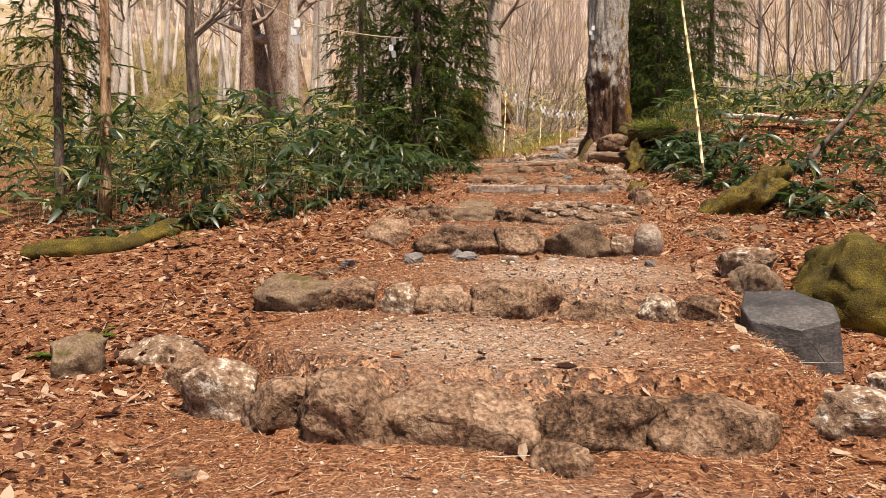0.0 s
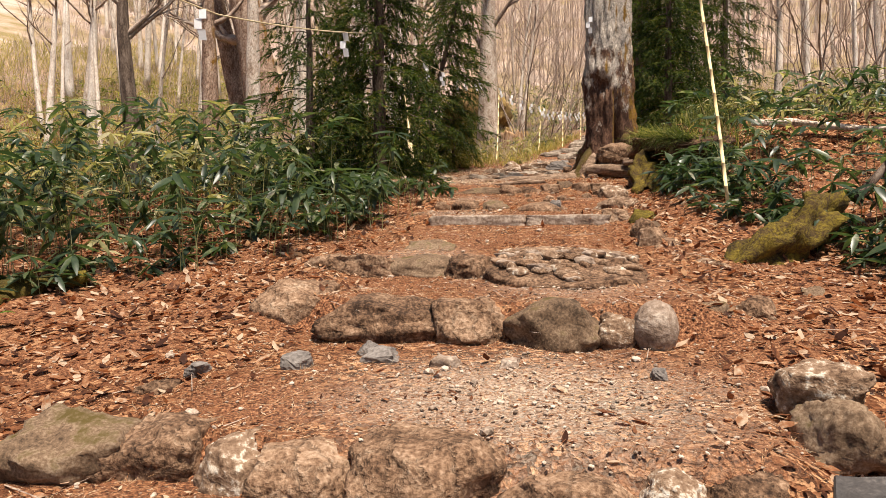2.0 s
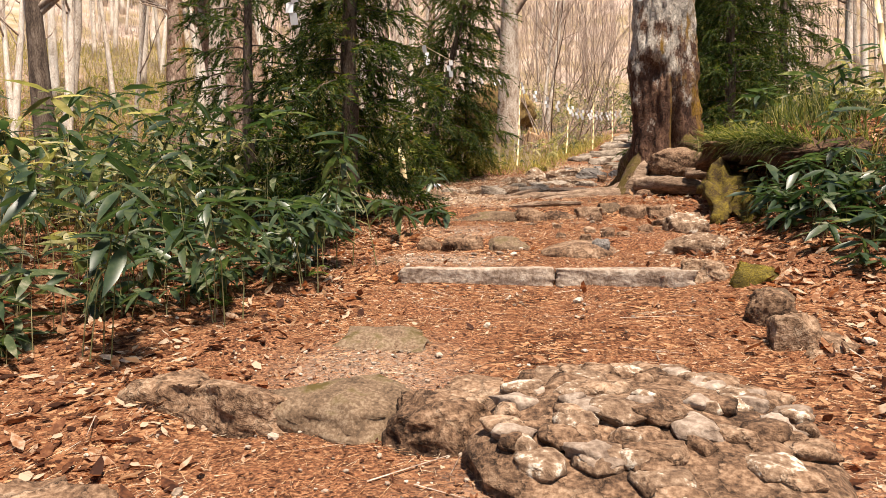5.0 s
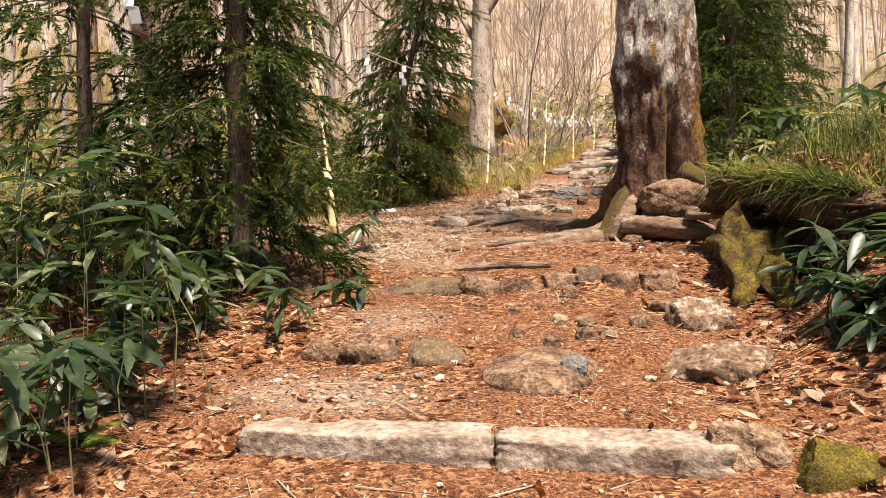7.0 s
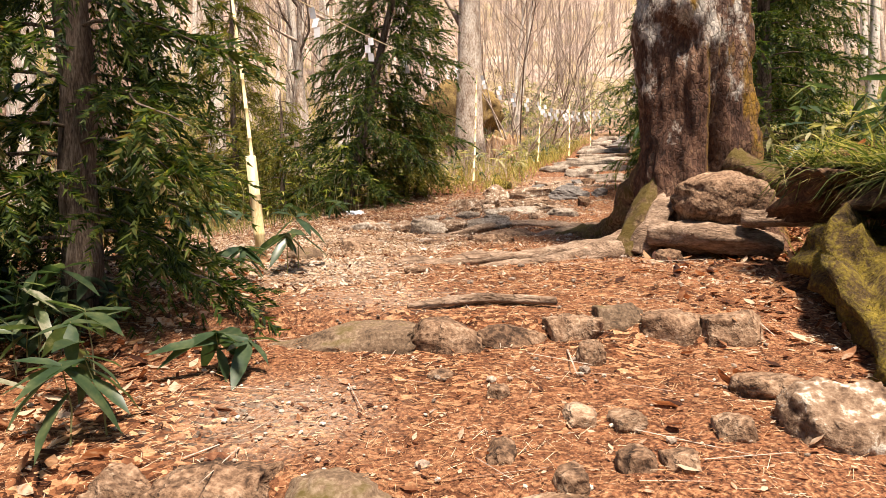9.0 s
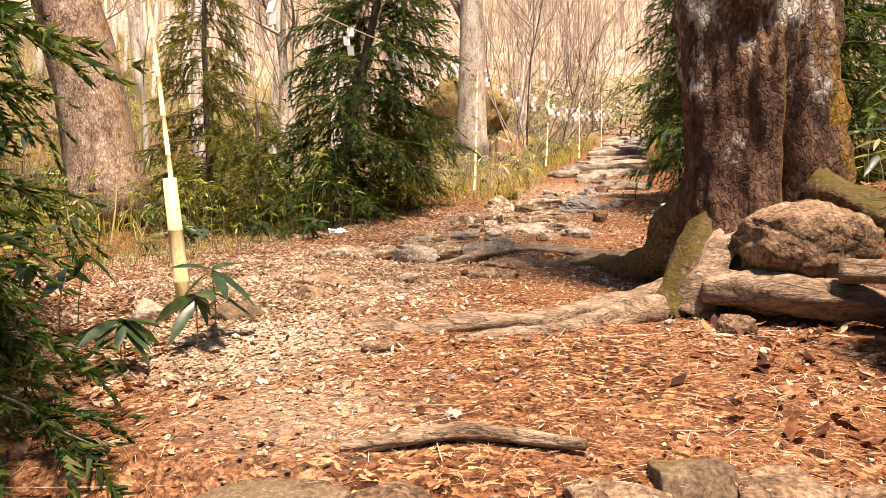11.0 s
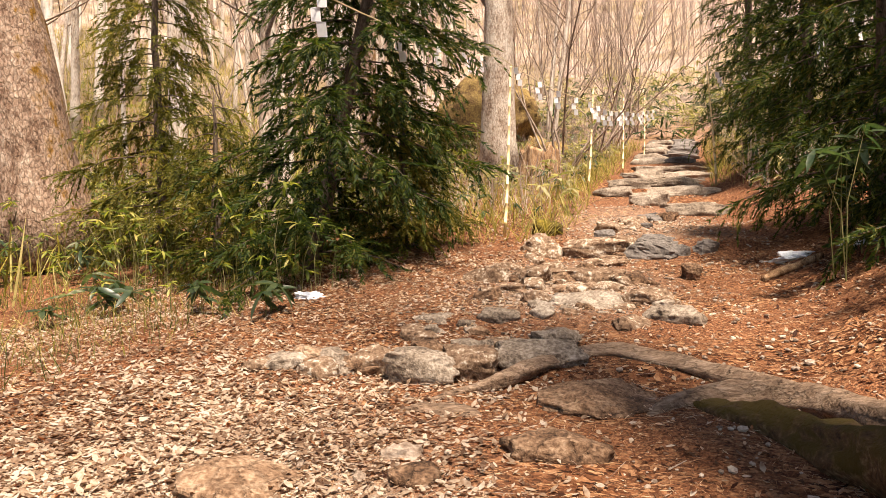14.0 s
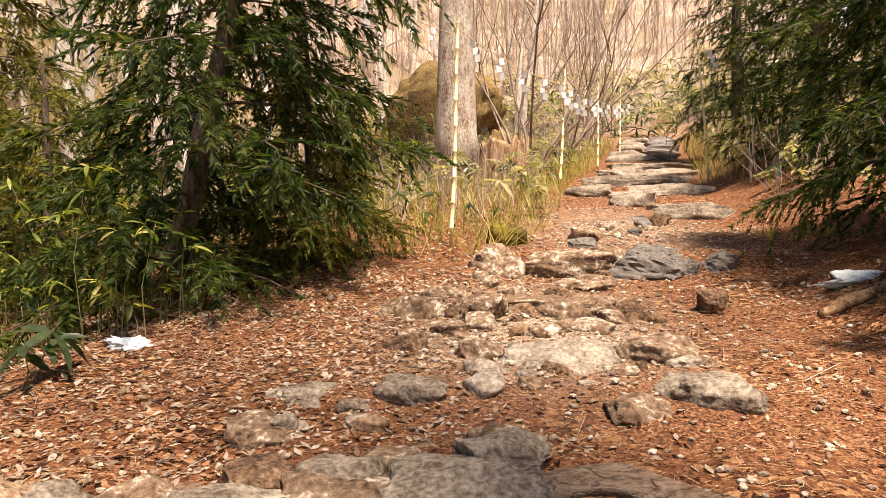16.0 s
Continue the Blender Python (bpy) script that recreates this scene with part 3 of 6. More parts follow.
step_row([(-2.05, 5.3, 0.60, 0.58, 0.36), (-1.62, 5.38, 0.62, 0.48, 0.33), (-1.11, 5.25, 0.64, 0.31, 0.28), (-0.73, 5.2, 0.68, 0.45, 0.24), (-0.2, 5.15, 0.66, 0.62, 0.30),
          (0.41, 5.15, 0.61, 0.60, 0.24), (0.86, 5.2, 0.68, 0.27, 0.19), (1.17, 5.2, 0.65, 0.31, 0.22)], "step of angular grey-brown stones across the path",
         [M_STONE_MOSS, M_STONE, M_STONE_LICHEN, M_STONE, M_STONE, M_STONE, M_STONE_LICHEN, M_STONE], cuts=8)
step_row([(-1.72, 7.45, 1.10, 0.66, 0.34), (-0.87, 7.1, 1.05, 0.86, 0.33), (-0.23, 7.1, 1.08, 0.49, 0.29), (0.39, 6.95, 1.03, 0.62, 0.34), (0.81, 7.0, 1.10, 0.24, 0.19),
          (1.54, 7.4, 1.12, 0.26, 0.20), (1.82, 7.5, 1.16, 0.26, 0.18)], "step of large rounded boulders with moss", [M_STONE, M_STONE, M_STONE, M_STONE_MOSS, M_STONE_LICHEN, M_STONE_MOSS], square=0.68)
step_row([(-1.79, 8.7, 1.42, 0.46, 0.17), (-1.35, 8.6, 1.39, 0.44, 0.20), (-0.86, 8.6, 1.39, 0.62, 0.19), (-0.36, 8.5, 1.39, 0.42, 0.22)], "low step of flat brown stones",
         square=0.15)
step_row([(-1.41, 11.4, 1.86, 0.24, 0.14), (1.15, 11.2, 1.85, 0.28, 0.19)], "rough end stones beside a pale kerb")
step_row([(-1.24, 12.33, 2.05, 0.21, 0.14), (-0.90, 12.3, 2.03, 0.36, 0.16), (-0.47, 12.28, 2.04, 0.36, 0.15)], "step of three blocky tan stones", square=0.42)
step_row([(-0.93, 13.8, 2.26, 0.74, 0.18), (-0.35, 13.8, 2.27, 0.38, 0.22), (0.0, 13.9, 2.28, 0.33, 0.17), (0.33, 13.98, 2.32, 0.28, 0.17), (0.60, 14.05, 2.37, 0.27, 0.17),
          (0.88, 14.02, 2.33, 0.34, 0.18), (1.17, 14.02, 2.34, 0.32, 0.17)], "step of dark mossy stones trodden down by walkers",
         [M_STONE_MOSS, M_STONE, M_STONE, M_STONE], square=0.28, cuts=7, rough=0.09)
step_row([(-2.44, 19.5, 2.80, 0.36, 0.17), (-2.16, 19.6, 2.80, 0.38, 0.19), (-1.86, 19.7, 2.84, 0.32, 0.16), (-1.47, 19.6, 2.82, 0.44, 0.20), (-1.14, 19.7, 2.83, 0.34, 0.18),
          (-0.72, 19.9, 2.87, 0.66, 0.15)], "ledge of lichen-spotted slabs beside roots", [M_STONE_TAN, M_STONE_TAN, M_STONE_LICHEN, M_STONE_TAN, M_STONE_LICHEN], square=0.42)
step_row([(-1.64, 20.8, 2.94, 0.40, 0.13), (-1.04, 20.9, 2.97, 0.33, 0.15), (-1.68, 20.4, 2.93, 0.35, 0.11), (-0.72, 21.2, 3.0, 0.26, 0.17), (-0.3, 21.4, 3.04, 0.66, 0.17),
          (0.24, 21.6, 3.10, 0.40, 0.13)], "broken ledge of flat stones in litter", [M_STONE_TAN, M_STONE_TAN, M_STONE_LICHEN], square=0.42)
step_row([(-1.38, 22.4, 3.08, 0.50, 0.28), (-1.26, 23.0, 3.24, 0.35, 0.14), (-0.91, 22.5, 3.14, 0.37, 0.25), (-0.39, 22.6, 3.12, 0.92, 0.22), (-0.81, 21.6, 3.08, 0.24, 0.13)],
         "rough ledge of white-lichened stones", [M_STONE_LICHEN], rough=0.15)
step_row([(-0.91, 23.9, 3.37, 0.50, 0.32), (-0.23, 24.0, 3.38, 0.90, 0.25), (0.51, 24.0, 3.39, 0.60, 0.25), (0.87, 24.0, 3.40, 0.15, 0.15), (1.14, 24.1, 3.42, 0.40, 0.18)],
         "step of squared stones with lichen and a dark seam", [M_STONE_LICHEN, M_STONE_LICHEN, M_BLUESTONE, M_BLUESTONE, M_BLUESTONE], square=0.38)


def rubble(label, line, n, spread, seed, size=(0.10, 0.30), kinds=(M_STONE_LICHEN, M_STONE_LICHEN, M_STONE)):
    """Crumbly flat stones packed in the soil along a ledge."""
    rnd = random.Random(seed)
    thing = tagged(new("stone_ledge"), label, "stone ledge", "ledges of packed stones")
    thing.location = (line[0][0], line[0][1], floor_z(line[0][0], line[0][1]))
    inv = Matrix.Translation(thing.location).inverted()
    for q in range(n):
        s = (q + rnd.random()) / n * (len(line) - 1)
        a = min(int(s), len(line) - 2)
        x = line[a][0] + (line[a + 1][0] - line[a][0]) * (s - a) + rnd.gauss(0, 0.05)
        y = line[a][1] + (line[a + 1][1] - line[a][1]) * (s - a) + rnd.gauss(0, spread)
        w = rnd.uniform(*size)
        h = w * rnd.uniform(0.25, 0.5)
        SEED[0] += 1
        me = stone_mesh(w, w * rnd.uniform(0.6, 0.95), h * 0.8 + 0.05, SEED[0], rnd.choice(kinds), square=0.35, rough=0.12, cuts=8, sub=3)
        part("stone", me, thing, "", pose(x, y, floor_z(x, y) - 0.06, rnd.uniform(-9, 9), rnd.uniform(-9, 9), rnd.uniform(0, 360))).matrix_parent_inverse = inv


rubble("crumbling ledge of white-lichened stones beside roots", [(-2.6, 19.6), (-1.7, 19.85), (-1.05, 20.05), (-0.5, 20.6)], 26, 0.10, 51)
rubble("flat stones bedded in dark soil and litter", [(-1.8, 20.4), (-1.0, 20.9), (-0.4, 21.4), (0.7, 21.5)], 20, 0.16, 52, (0.10, 0.26), (M_STONE_TAN, M_STONE_LICHEN, M_STONE))
rubble("pale lichened rubble packed into a ledge", [(-1.35, 22.0), (-0.9, 22.5), (-0.1, 22.75), (0.3, 22.9)], 30, 0.22, 53, (0.12, 0.34))
rubble("packed lichened stones below a step", [(-1.1, 23.4), (-0.5, 23.6), (0.1, 23.8), (0.1, 24.6)], 22, 0.25, 54, (0.12, 0.34))
rubble("broken flat stones between the upper steps", [(0.0, 25.6), (0.6, 26.6), (1.0, 27.6)], 24, 0.4, 55, (0.15, 0.45), (M_STONE, M_STONE_LICHEN, M_BLUESTONE))
for stones in ([(0.93, 29.0, 3.98, 0.80, 0.36), (1.63, 28.0, 3.85, 1.2, 0.28)], [(0.4, 30.0, 4.24, 0.9, 0.28), (1.54, 30.0, 4.22, 1.6, 0.28)],
               [(0.85, 32.0, 4.48, 1.15, 0.32), (1.95, 32.0, 4.48, 1.2, 0.32)], [(1.35, 34.0, 4.76, 1.1, 0.30), (2.4, 34.0, 4.76, 1.15, 0.30)],
               [(1.65, 36.0, 5.03, 1.1, 0.31), (2.7, 36.0, 5.03, 1.15, 0.31)]):
    step_row(stones, "upper step of long grey stone blocks", [M_STONE_TAN, M_STONE_TAN, M_BLUESTONE], square=0.3, deep=0.6)
for k in range(7):
    y = 38.0 + k * 1.5
    z = float(land(path_mid(y), y))
    step_row([(float(path_mid(y)) - 0.45, y, z - 0.05, 1.0, 0.30), (float(path_mid(y)) + 0.5, y, z - 0.05, 1.0, 0.30)], "distant step of long grey stone blocks", [M_STONE_TAN, M_BLUESTONE], square=0.3, deep=0.6, sub=2)

kerb = tagged(new("kerb_step"), "straight step of two long pale kerb stones", "stone step", "stone steps of the path")
kerb.location = (0, 11.15, 1.83)
for x, w in ((-0.585, 1.26), (0.565, 1.06)):
    SEED[0] += 1
    me = stone_mesh(w, 0.25, 0.21, SEED[0], M_KERB, square=0.06, rough=0.05, cuts=0, sub=4)
    part("kerb_stone", me, kerb, "", pose(x, 0.12, -0.07, 0, 0, 0.5))


def rock(label, *a, **kw):
    return tagged(stone("rock", *a, label=label, **kw), label, "rock")


rock("rounded grey cobble at the foot of a step", 0.10, 3.2, 0.2, 0.24, 0.17, M_STONE, square=0.7)
rock("small mossy boulder in dead leaves", -3.2, 4.15, 0.34, 0.32, 0.30, M_STONE_MOSS)
rock("half-buried grey stone in the path", -1.72, 2.95, 0.12, 0.2, 0.10, M_STONE)
rock("half-buried pale stone in the path", -2.28, 2.85, 0.08, 0.40, 0.10, M_STONE)
rock("large boulder covered with golden-brown moss", 2.55, 5.5, 0.45, 0.95, 0.86, M_MOSS_ROCK, square=0.75, deep=1.0, d=0.9)


def slate_block():
    """A broken block with a broad tilted face and sharp edges."""
    bm = bmesh.new()
    for p in ((-0.36, -0.04, -0.2), (0.04, -0.30, -0.2), (0.40, -0.16, -0.2), (0.36, 0.36, -0.2), (-0.30, 0.36, -0.2), (-0.35, -0.02, 0.42), (-0.29, 0.28, 0.53), (0.10, 0.32, 0.55), (0.36, 0.12, 0.46),
              (0.38, -0.08, 0.36), (0.06, -0.25, 0.29), (-0.30, -0.14, 0.33)):
        bm.verts.new(p)
    bmesh.ops.convex_hull(bm, input=bm.verts[:])
    bmesh.ops.bevel(bm, geom=bm.edges[:], offset=0.008, segments=1, affect="EDGES")
    bmesh.ops.triangulate(bm, faces=bm.faces[:])
    bmesh.ops.subdivide_edges(bm, edges=[e for e in bm.edges if e.calc_length() > 0.08], cuts=3)
    for v in bm.verts:
        v.co += v.co.normalized() * (0.014 * noise.noise(v.co * 6) + 0.006 * noise.noise(v.co * 25))
    me = bpy.data.meshes.new("rock")
    bm.to_mesh(me)
    bm.free()
    me.materials.append(M_SLATE)
    tagged(part("rock", me, m=pose(1.68, 5.0, 0.46, 0, 0, -8) @ Matrix.Scale(0.84, 4)), "dark angular slate block beside a step", "rock")


slate_block()
rock("bluish stone lying on the path", -0.84, 6.7, 0.98, 0.16, 0.14, M_BLUESTONE, cuts=8)
rock("pale cracked stone at the path edge", 1.71, 5.95, 1.0, 0.36, 0.20, M_STONE_LICHEN)
rock("mossy stone at the path edge", 1.70, 5.66, 0.84, 0.32, 0.24, M_STONE_MOSS)
rock("smooth egg-shaped pale stone ending a step", 1.04, 6.95, 1.12, 0.24, 0.26, M_KERB, square=1.0, cuts=0, rough=0.03)
rock("flat pale stone in litter", 1.87, 8.95, 1.40, 0.36, 0.14, M_STONE_LICHEN)
rock("mossy stone in litter under the bank", 2.49, 8.2, 1.13, 0.28, 0.22, M_STONE_MOSS)
rock("stacked grey stones at the path edge", 1.56, 9.75, 1.56, 0.34, 0.14, M_STONE)
rock("flat grey stone at the path edge", 1.52, 10.05, 1.62, 0.30, 0.15, M_STONE)
rock("mossy stone at the path edge", 1.48, 10.5, 1.74, 0.29, 0.15, M_STONE_MOSS)
rock("dark stone in litter", -2.0, 6.1, 0.86, 0.24, 0.11, M_STONE)
mound = rock("broad flat mound of cobbles cemented in the path", 0.47, 8.15, 1.28, 1.22, 0.34, M_STONE, square=0.7, d=1.35, rough=0.06, cuts=2, deep=1)
rnd = random.Random(31)
mound_top = np.array([v.co for v in mound.data.vertices])
for k in range(96):
    a, q = rnd.uniform(0, 6.28), rnd.random() ** 0.5
    px, py = math.cos(a) * q * 0.66, math.sin(a) * q * 0.64
    w = rnd.uniform(0.09, 0.22)
    SEED[0] += 1
    part("stone", stone_mesh(w, w * rnd.uniform(0.7, 1.1), 0.07, SEED[0], rnd.choice((M_STONE, M_STONE, M_STONE_LICHEN, M_KERB)), square=0.6, sub=2), mound, "",
         pose(px, py, float(mound_top[np.hypot(mound_top[:, 0] - px, mound_top[:, 1] - py) < 0.07, 2].max(initial=0.1)) - 0.04, rnd.uniform(-8, 8), rnd.uniform(-8, 8), rnd.uniform(0, 360)))
rock("low mossy bump in the path", -0.95, 9.6, 1.55, 0.50, 0.15, M_STONE_MOSS, d=0.5)
rock("low buried stone in the path", -0.35, 9.0, 1.45, 0.4, 0.10, M_STONE, d=0.4)
rock("moss-covered stone beside a kerb", 1.46, 11.0, 1.84, 0.27, 0.20, M_MOSS_ROCK)
rock("rough grey stone at the path edge", 1.38, 10.2, 1.72, 0.24, 0.18, M_STONE)
rock("rough dark stone at the path edge", 1.42, 9.8, 1.62, 0.26, 0.2, M_STONE)
rock("low rounded mound of packed stones", 0.22, 11.85, 1.98, 0.56, 0.17, M_STONE, d=0.9, square=0.95, rough=0.05, cuts=0)
rock("smooth bluish-grey cobble on the path", 0.41, 12.0, 2.07, 0.13, 0.10, M_BLUESTONE, square=0.75, cuts=2)
rock("pale angular rock with lichen", 1.27, 12.85, 2.12, 0.38, 0.30, M_STONE_LICHEN, cuts=8)
rock("crumbly lichen-covered rock at the path edge", 1.24, 12.15, 1.95, 0.52, 0.27, M_STONE_LICHEN, rough=0.16)
rock("round cobble in front of a step", 0.41, 13.6, 2.33, 0.11, 0.09, M_STONE, square=0.85, cuts=0)
rock("large lichened boulder wedged under a tree", 1.66, 16.2, 2.95, 0.66, 0.44, M_STONE, square=0.85, d=0.62, rough=0.14, cuts=4, sub=4)
rock("flat pale slab in the gravel", -1.88, 17.75, 2.70, 0.48, 0.10, M_STONE, square=0.45)
rock("grey stone half buried in gravel", -1.78, 16.95, 2.66, 0.30, 0.15, M_STONE)
rock("low humped brown stone between roots", -0.27, 19.1, 2.72, 0.62, 0.15, M_STONE, square=0.8, d=0.7, rough=0.16)
rock("flat stone at a root's foot", -0.5, 18.45, 2.70, 0.5, 0.12, M_STONE, d=0.4)
rock("small pale stone in litter", -1.25, 18.3, 2.71, 0.18, 0.08, M_KERB)
rock("flat grey stone in litter", 0.40, 20.9, 3.03, 0.40, 0.13, M_STONE_TAN, square=0.35)
rock("low stone ledge in litter", 0.03, 20.75, 3.0, 0.3, 0.10, M_STONE_LICHEN)
rock("flat stone on the ledge", -1.18, 20.0, 2.90, 0.27, 0.12, M_STONE_TAN)
rock("flat stone on the ledge", -0.59, 20.2, 2.95, 0.32, 0.12, M_STONE_TAN)
rock("small grey stone in litter", 0.79, 22.8, 3.29, 0.19, 0.12, M_STONE)
rock("mossy stone on the ledge", -0.87, 25.2, 3.62, 0.36, 0.27, M_MOSS_ROCK)
rock("flat bluish stone on the path", -0.04, 24.8, 3.6, 0.26, 0.12, M_BLUESTONE)
rock("small stone by the bamboo stake", -2.6, 16.1, 2.66, 0.2, 0.13, M_KERB)
rock("small stone by the bamboo stake", -1.95, 16.1, 2.64, 0.26, 0.13, M_STONE_MOSS)


for k, (x, y, z, w, d) in enumerate(((2.2, 15.3, 3.05, 0.65, 0.8), (2.38, 14.75, 3.0, 0.75, 0.8), (2.52, 14.2, 2.94, 0.75, 0.8), (2.7, 13.7, 2.84, 0.7, 0.75))):
    sod = stone_mesh(w, d, 0.30, 911 + k, M_SOIL, square=0.9, rough=0.35, cuts=2)
    sod.name = "earth_bank"
    ob = tagged(part("earth_bank", sod), "overhanging sod of dark root-bound earth above a hollow", "bank", kind="structure")
    ob.matrix_basis = pose(x, y, z, 0, -6, 20 * k)

COBBLES = ((0.88, 12.85, 2.19, 0.12, 0.10), (0.51, 12.96, 2.20, 0.11, 0.06), (-0.01, 13.19, 2.24, 0.08, 0.05), (-0.29, 13.38, 2.26, 0.11, 0.05), (0.50, 12.62, 2.16, 0.12, 0.07),
           (0.28, 12.49, 2.14, 0.09, 0.06), (0.04, 12.68, 2.16, 0.09, 0.05), (0.65, 12.63, 2.16, 0.11, 0.07), (0.33, 12.99, 2.21, 0.11, 0.05), (1.14, 13.26, 2.25, 0.28, 0.09),
           (-1.19, 16.21, 2.66, 0.11, 0.07), (-2.15, 16.1, 2.65, 0.07, 0.05), (1.14, 15.88, 2.64, 0.18, 0.12), (-1.14, 18.05, 2.72, 0.2, 0.07), (-0.81, 15.49, 2.60, 0.17, 0.05))
for x, y, z, w, h in COBBLES:
    rock("rounded brown cobble bedded in the trodden path", x, y, z, w, h, M_STONE, square=0.6, cuts=4, sub=3, sink=0.04)
for x, y, z, w, h in ((-1.23, 6.39, 1.0, 0.15, 0.10), (-0.72, 6.55, 1.0, 0.22, 0.11), (-1.86, 6.31, 0.98, 0.12, 0.06), (0.98, 6.39, 1.0, 0.08, 0.06)):
    rock("bluish-grey broken stone lying in the litter", x, y, z, w, h, M_BLUESTONE, square=0.3, cuts=10, sub=3, sink=0.03)
for x, y, z, w, h in ((-0.30, 6.5, 1.0, 0.16, 0.08), (0.10, 6.58, 1.0, 0.11, 0.05)):
    rock("tan broken stone lying in the litter", x, y, z, w, h, M_KERB, square=0.3, cuts=10, sub=3, sink=0.03)

# ---- wood on the ground ----
TUFT_V = np.array([(-0.06, 0, 0), (0.06, 0, 0), (0.0, 0.25, 1.0)])


def moss_tufts(thing, n, seed, length=0.03):
    """A nap of short moss shoots standing on the upper side of a mossy thing."""
    me = thing.data
    me.calc_loop_triangles()
    v = np.array([q.co for q in me.vertices])
    t = np.array([q.vertices for q in me.loop_triangles])
    a, b, c = v[t[:, 0]], v[t[:, 1]], v[t[:, 2]]
    nrm = np.cross(b - a, c - a)
    area = np.linalg.norm(nrm, axis=1) + 1e-12
    nrm = nrm / area[:, None]
    patchy = np.array([noise.noise(Vector(q) * 5.0) for q in (a + b + c) / 3])
    wgt = area * np.clip(nrm[:, 2] + 0.45, 0, 1) * (patchy > -0.18)
    rng = np.random.default_rng(seed)
    k = rng.choice(len(t), n, p=wgt / wgt.sum())
    u, w = rng.random(n), rng.random(n)
    u, w = np.where(u + w > 1, 1 - u, u), np.where(u + w > 1, 1 - w, w)
    p = a[k] + (b[k] - a[k]) * u[:, None] + (c[k] - a[k]) * w[:, None]
    up = nrm[k] + rng.normal(0, 0.45, (n, 3))
    up /= np.linalg.norm(up, axis=1, keepdims=True)
    side = np.cross(up, rng.normal(size=(n, 3)))
    side /= np.linalg.norm(side, axis=1, keepdims=True)
    turn = np.stack([side, np.cross(up, side), up], -1) * (length * rng.uniform(0.5, 1.4, n))[:, None, None]
    g = Geo()
    g.stamp(TUFT_V, [(0, 1, 2)], turn, p - nrm[k] * 0.003)
    part("moss", g.mesh("moss", M_MOSS_TUFT), thing, "short golden-green moss")



def log(label, pts, radii, material, rough=0.6, sides=16, steps=22, name="fallen_log"):
    g = Geo()
    line = bend(pts, steps)
    tube(g, line, np.interp(np.linspace(0, 1, steps), np.linspace(0, 1, len(radii)), radii), sides, rough, seed=len(pts) * 7.3 + pts[0][0])
    ob = tagged(part(name, g.mesh(name, material)), label, "log" if "log" in name else "branch")
    if material in (M_MOSS_LOG, M_MOSS_ROCK):
        moss_tufts(ob, 9000, len(pts), 0.017)
    return ob


for ob in [q for q in scene.objects if q.type == "MESH" and not q.parent and q.data.materials and q.data.materials[0] == M_MOSS_ROCK]:
    moss_tufts(ob, 12000 if ob.dimensions.x > 0.6 else 2500, 77, 0.014)
log("mossy rotting log in dead leaves", [(-5.5, 6.6, 1.02), (-4.9, 6.75, 1.06), (-4.5, 7.0, 1.13), (-4.35, 7.8, 1.34), (-3.9, 8.1, 1.42)], [0.10, 0.13, 0.12, 0.10, 0.06], M_MOSS_ROCK)
log("humped log under thick golden-green moss at the foot of the bank", [(1.98, 9.2, 1.36), (2.3, 9.4, 1.52), (2.65, 9.55, 1.62), (2.95, 9.8, 1.86), (3.15, 10.1, 1.96), (3.4, 10.5, 1.8)], [0.07, 0.17, 0.21, 0.23, 0.19, 0.1], M_MOSS_LOG, rough=0.9, sides=28, steps=40)
log("thick arched log covered with golden-green moss", [(2.35, 15.0, 2.55), (2.05, 14.85, 2.78), (1.86, 14.45, 2.72), (1.82, 14.0, 2.52), (1.74, 13.6, 2.36), (1.62, 13.45, 2.28)], [0.12, 0.18, 0.20, 0.18, 0.13, 0.06], M_MOSS_LOG, rough=1.0, sides=24, steps=36)
log("short mossy log beside the arched one", [(2.35, 14.6, 2.55), (2.15, 14.2, 2.62), (2.05, 13.8, 2.42), (2.0, 13.4, 2.25)], [0.12, 0.18, 0.19, 0.10], M_MOSS_LOG, rough=1.0, sides=20, steps=28)
log("bleached fallen branch on the bank", [(3.5, 14.1, 3.42), (4.1, 14.0, 3.40), (4.7, 13.9, 3.28), (5.6, 13.6, 3.2)], [0.05, 0.055, 0.05, 0.03], M_BIRCH, name="fallen_branch")
log("reddish broken branch in litter", [(x, y, floor_z(x, y) + 0.03) for x, y in ((1.45, 22.6), (1.75, 22.8), (2.1, 22.9))], [0.03, 0.05, 0.04], M_STUMP, name="fallen_branch")
log("exposed thin root on the path", [(-0.62, 14.25, 2.50), (-0.2, 14.4, 2.53), (0.25, 14.3, 2.53)], [0.02, 0.035, 0.02], M_ROOT, name="fallen_branch")
log("dark bare branch arching over the bank", [(3.55, 10.2, 2.1), (3.9, 10.3, 2.5), (4.3, 10.4, 2.9), (4.75, 10.5, 3.6)], [0.045, 0.04, 0.03, 0.02], M_TRUNK_DARK, name="fallen_branch", rough=0.1)

# ---- the old tree over the path ----
TX, TY, TB = 1.56, 17.08, 2.62


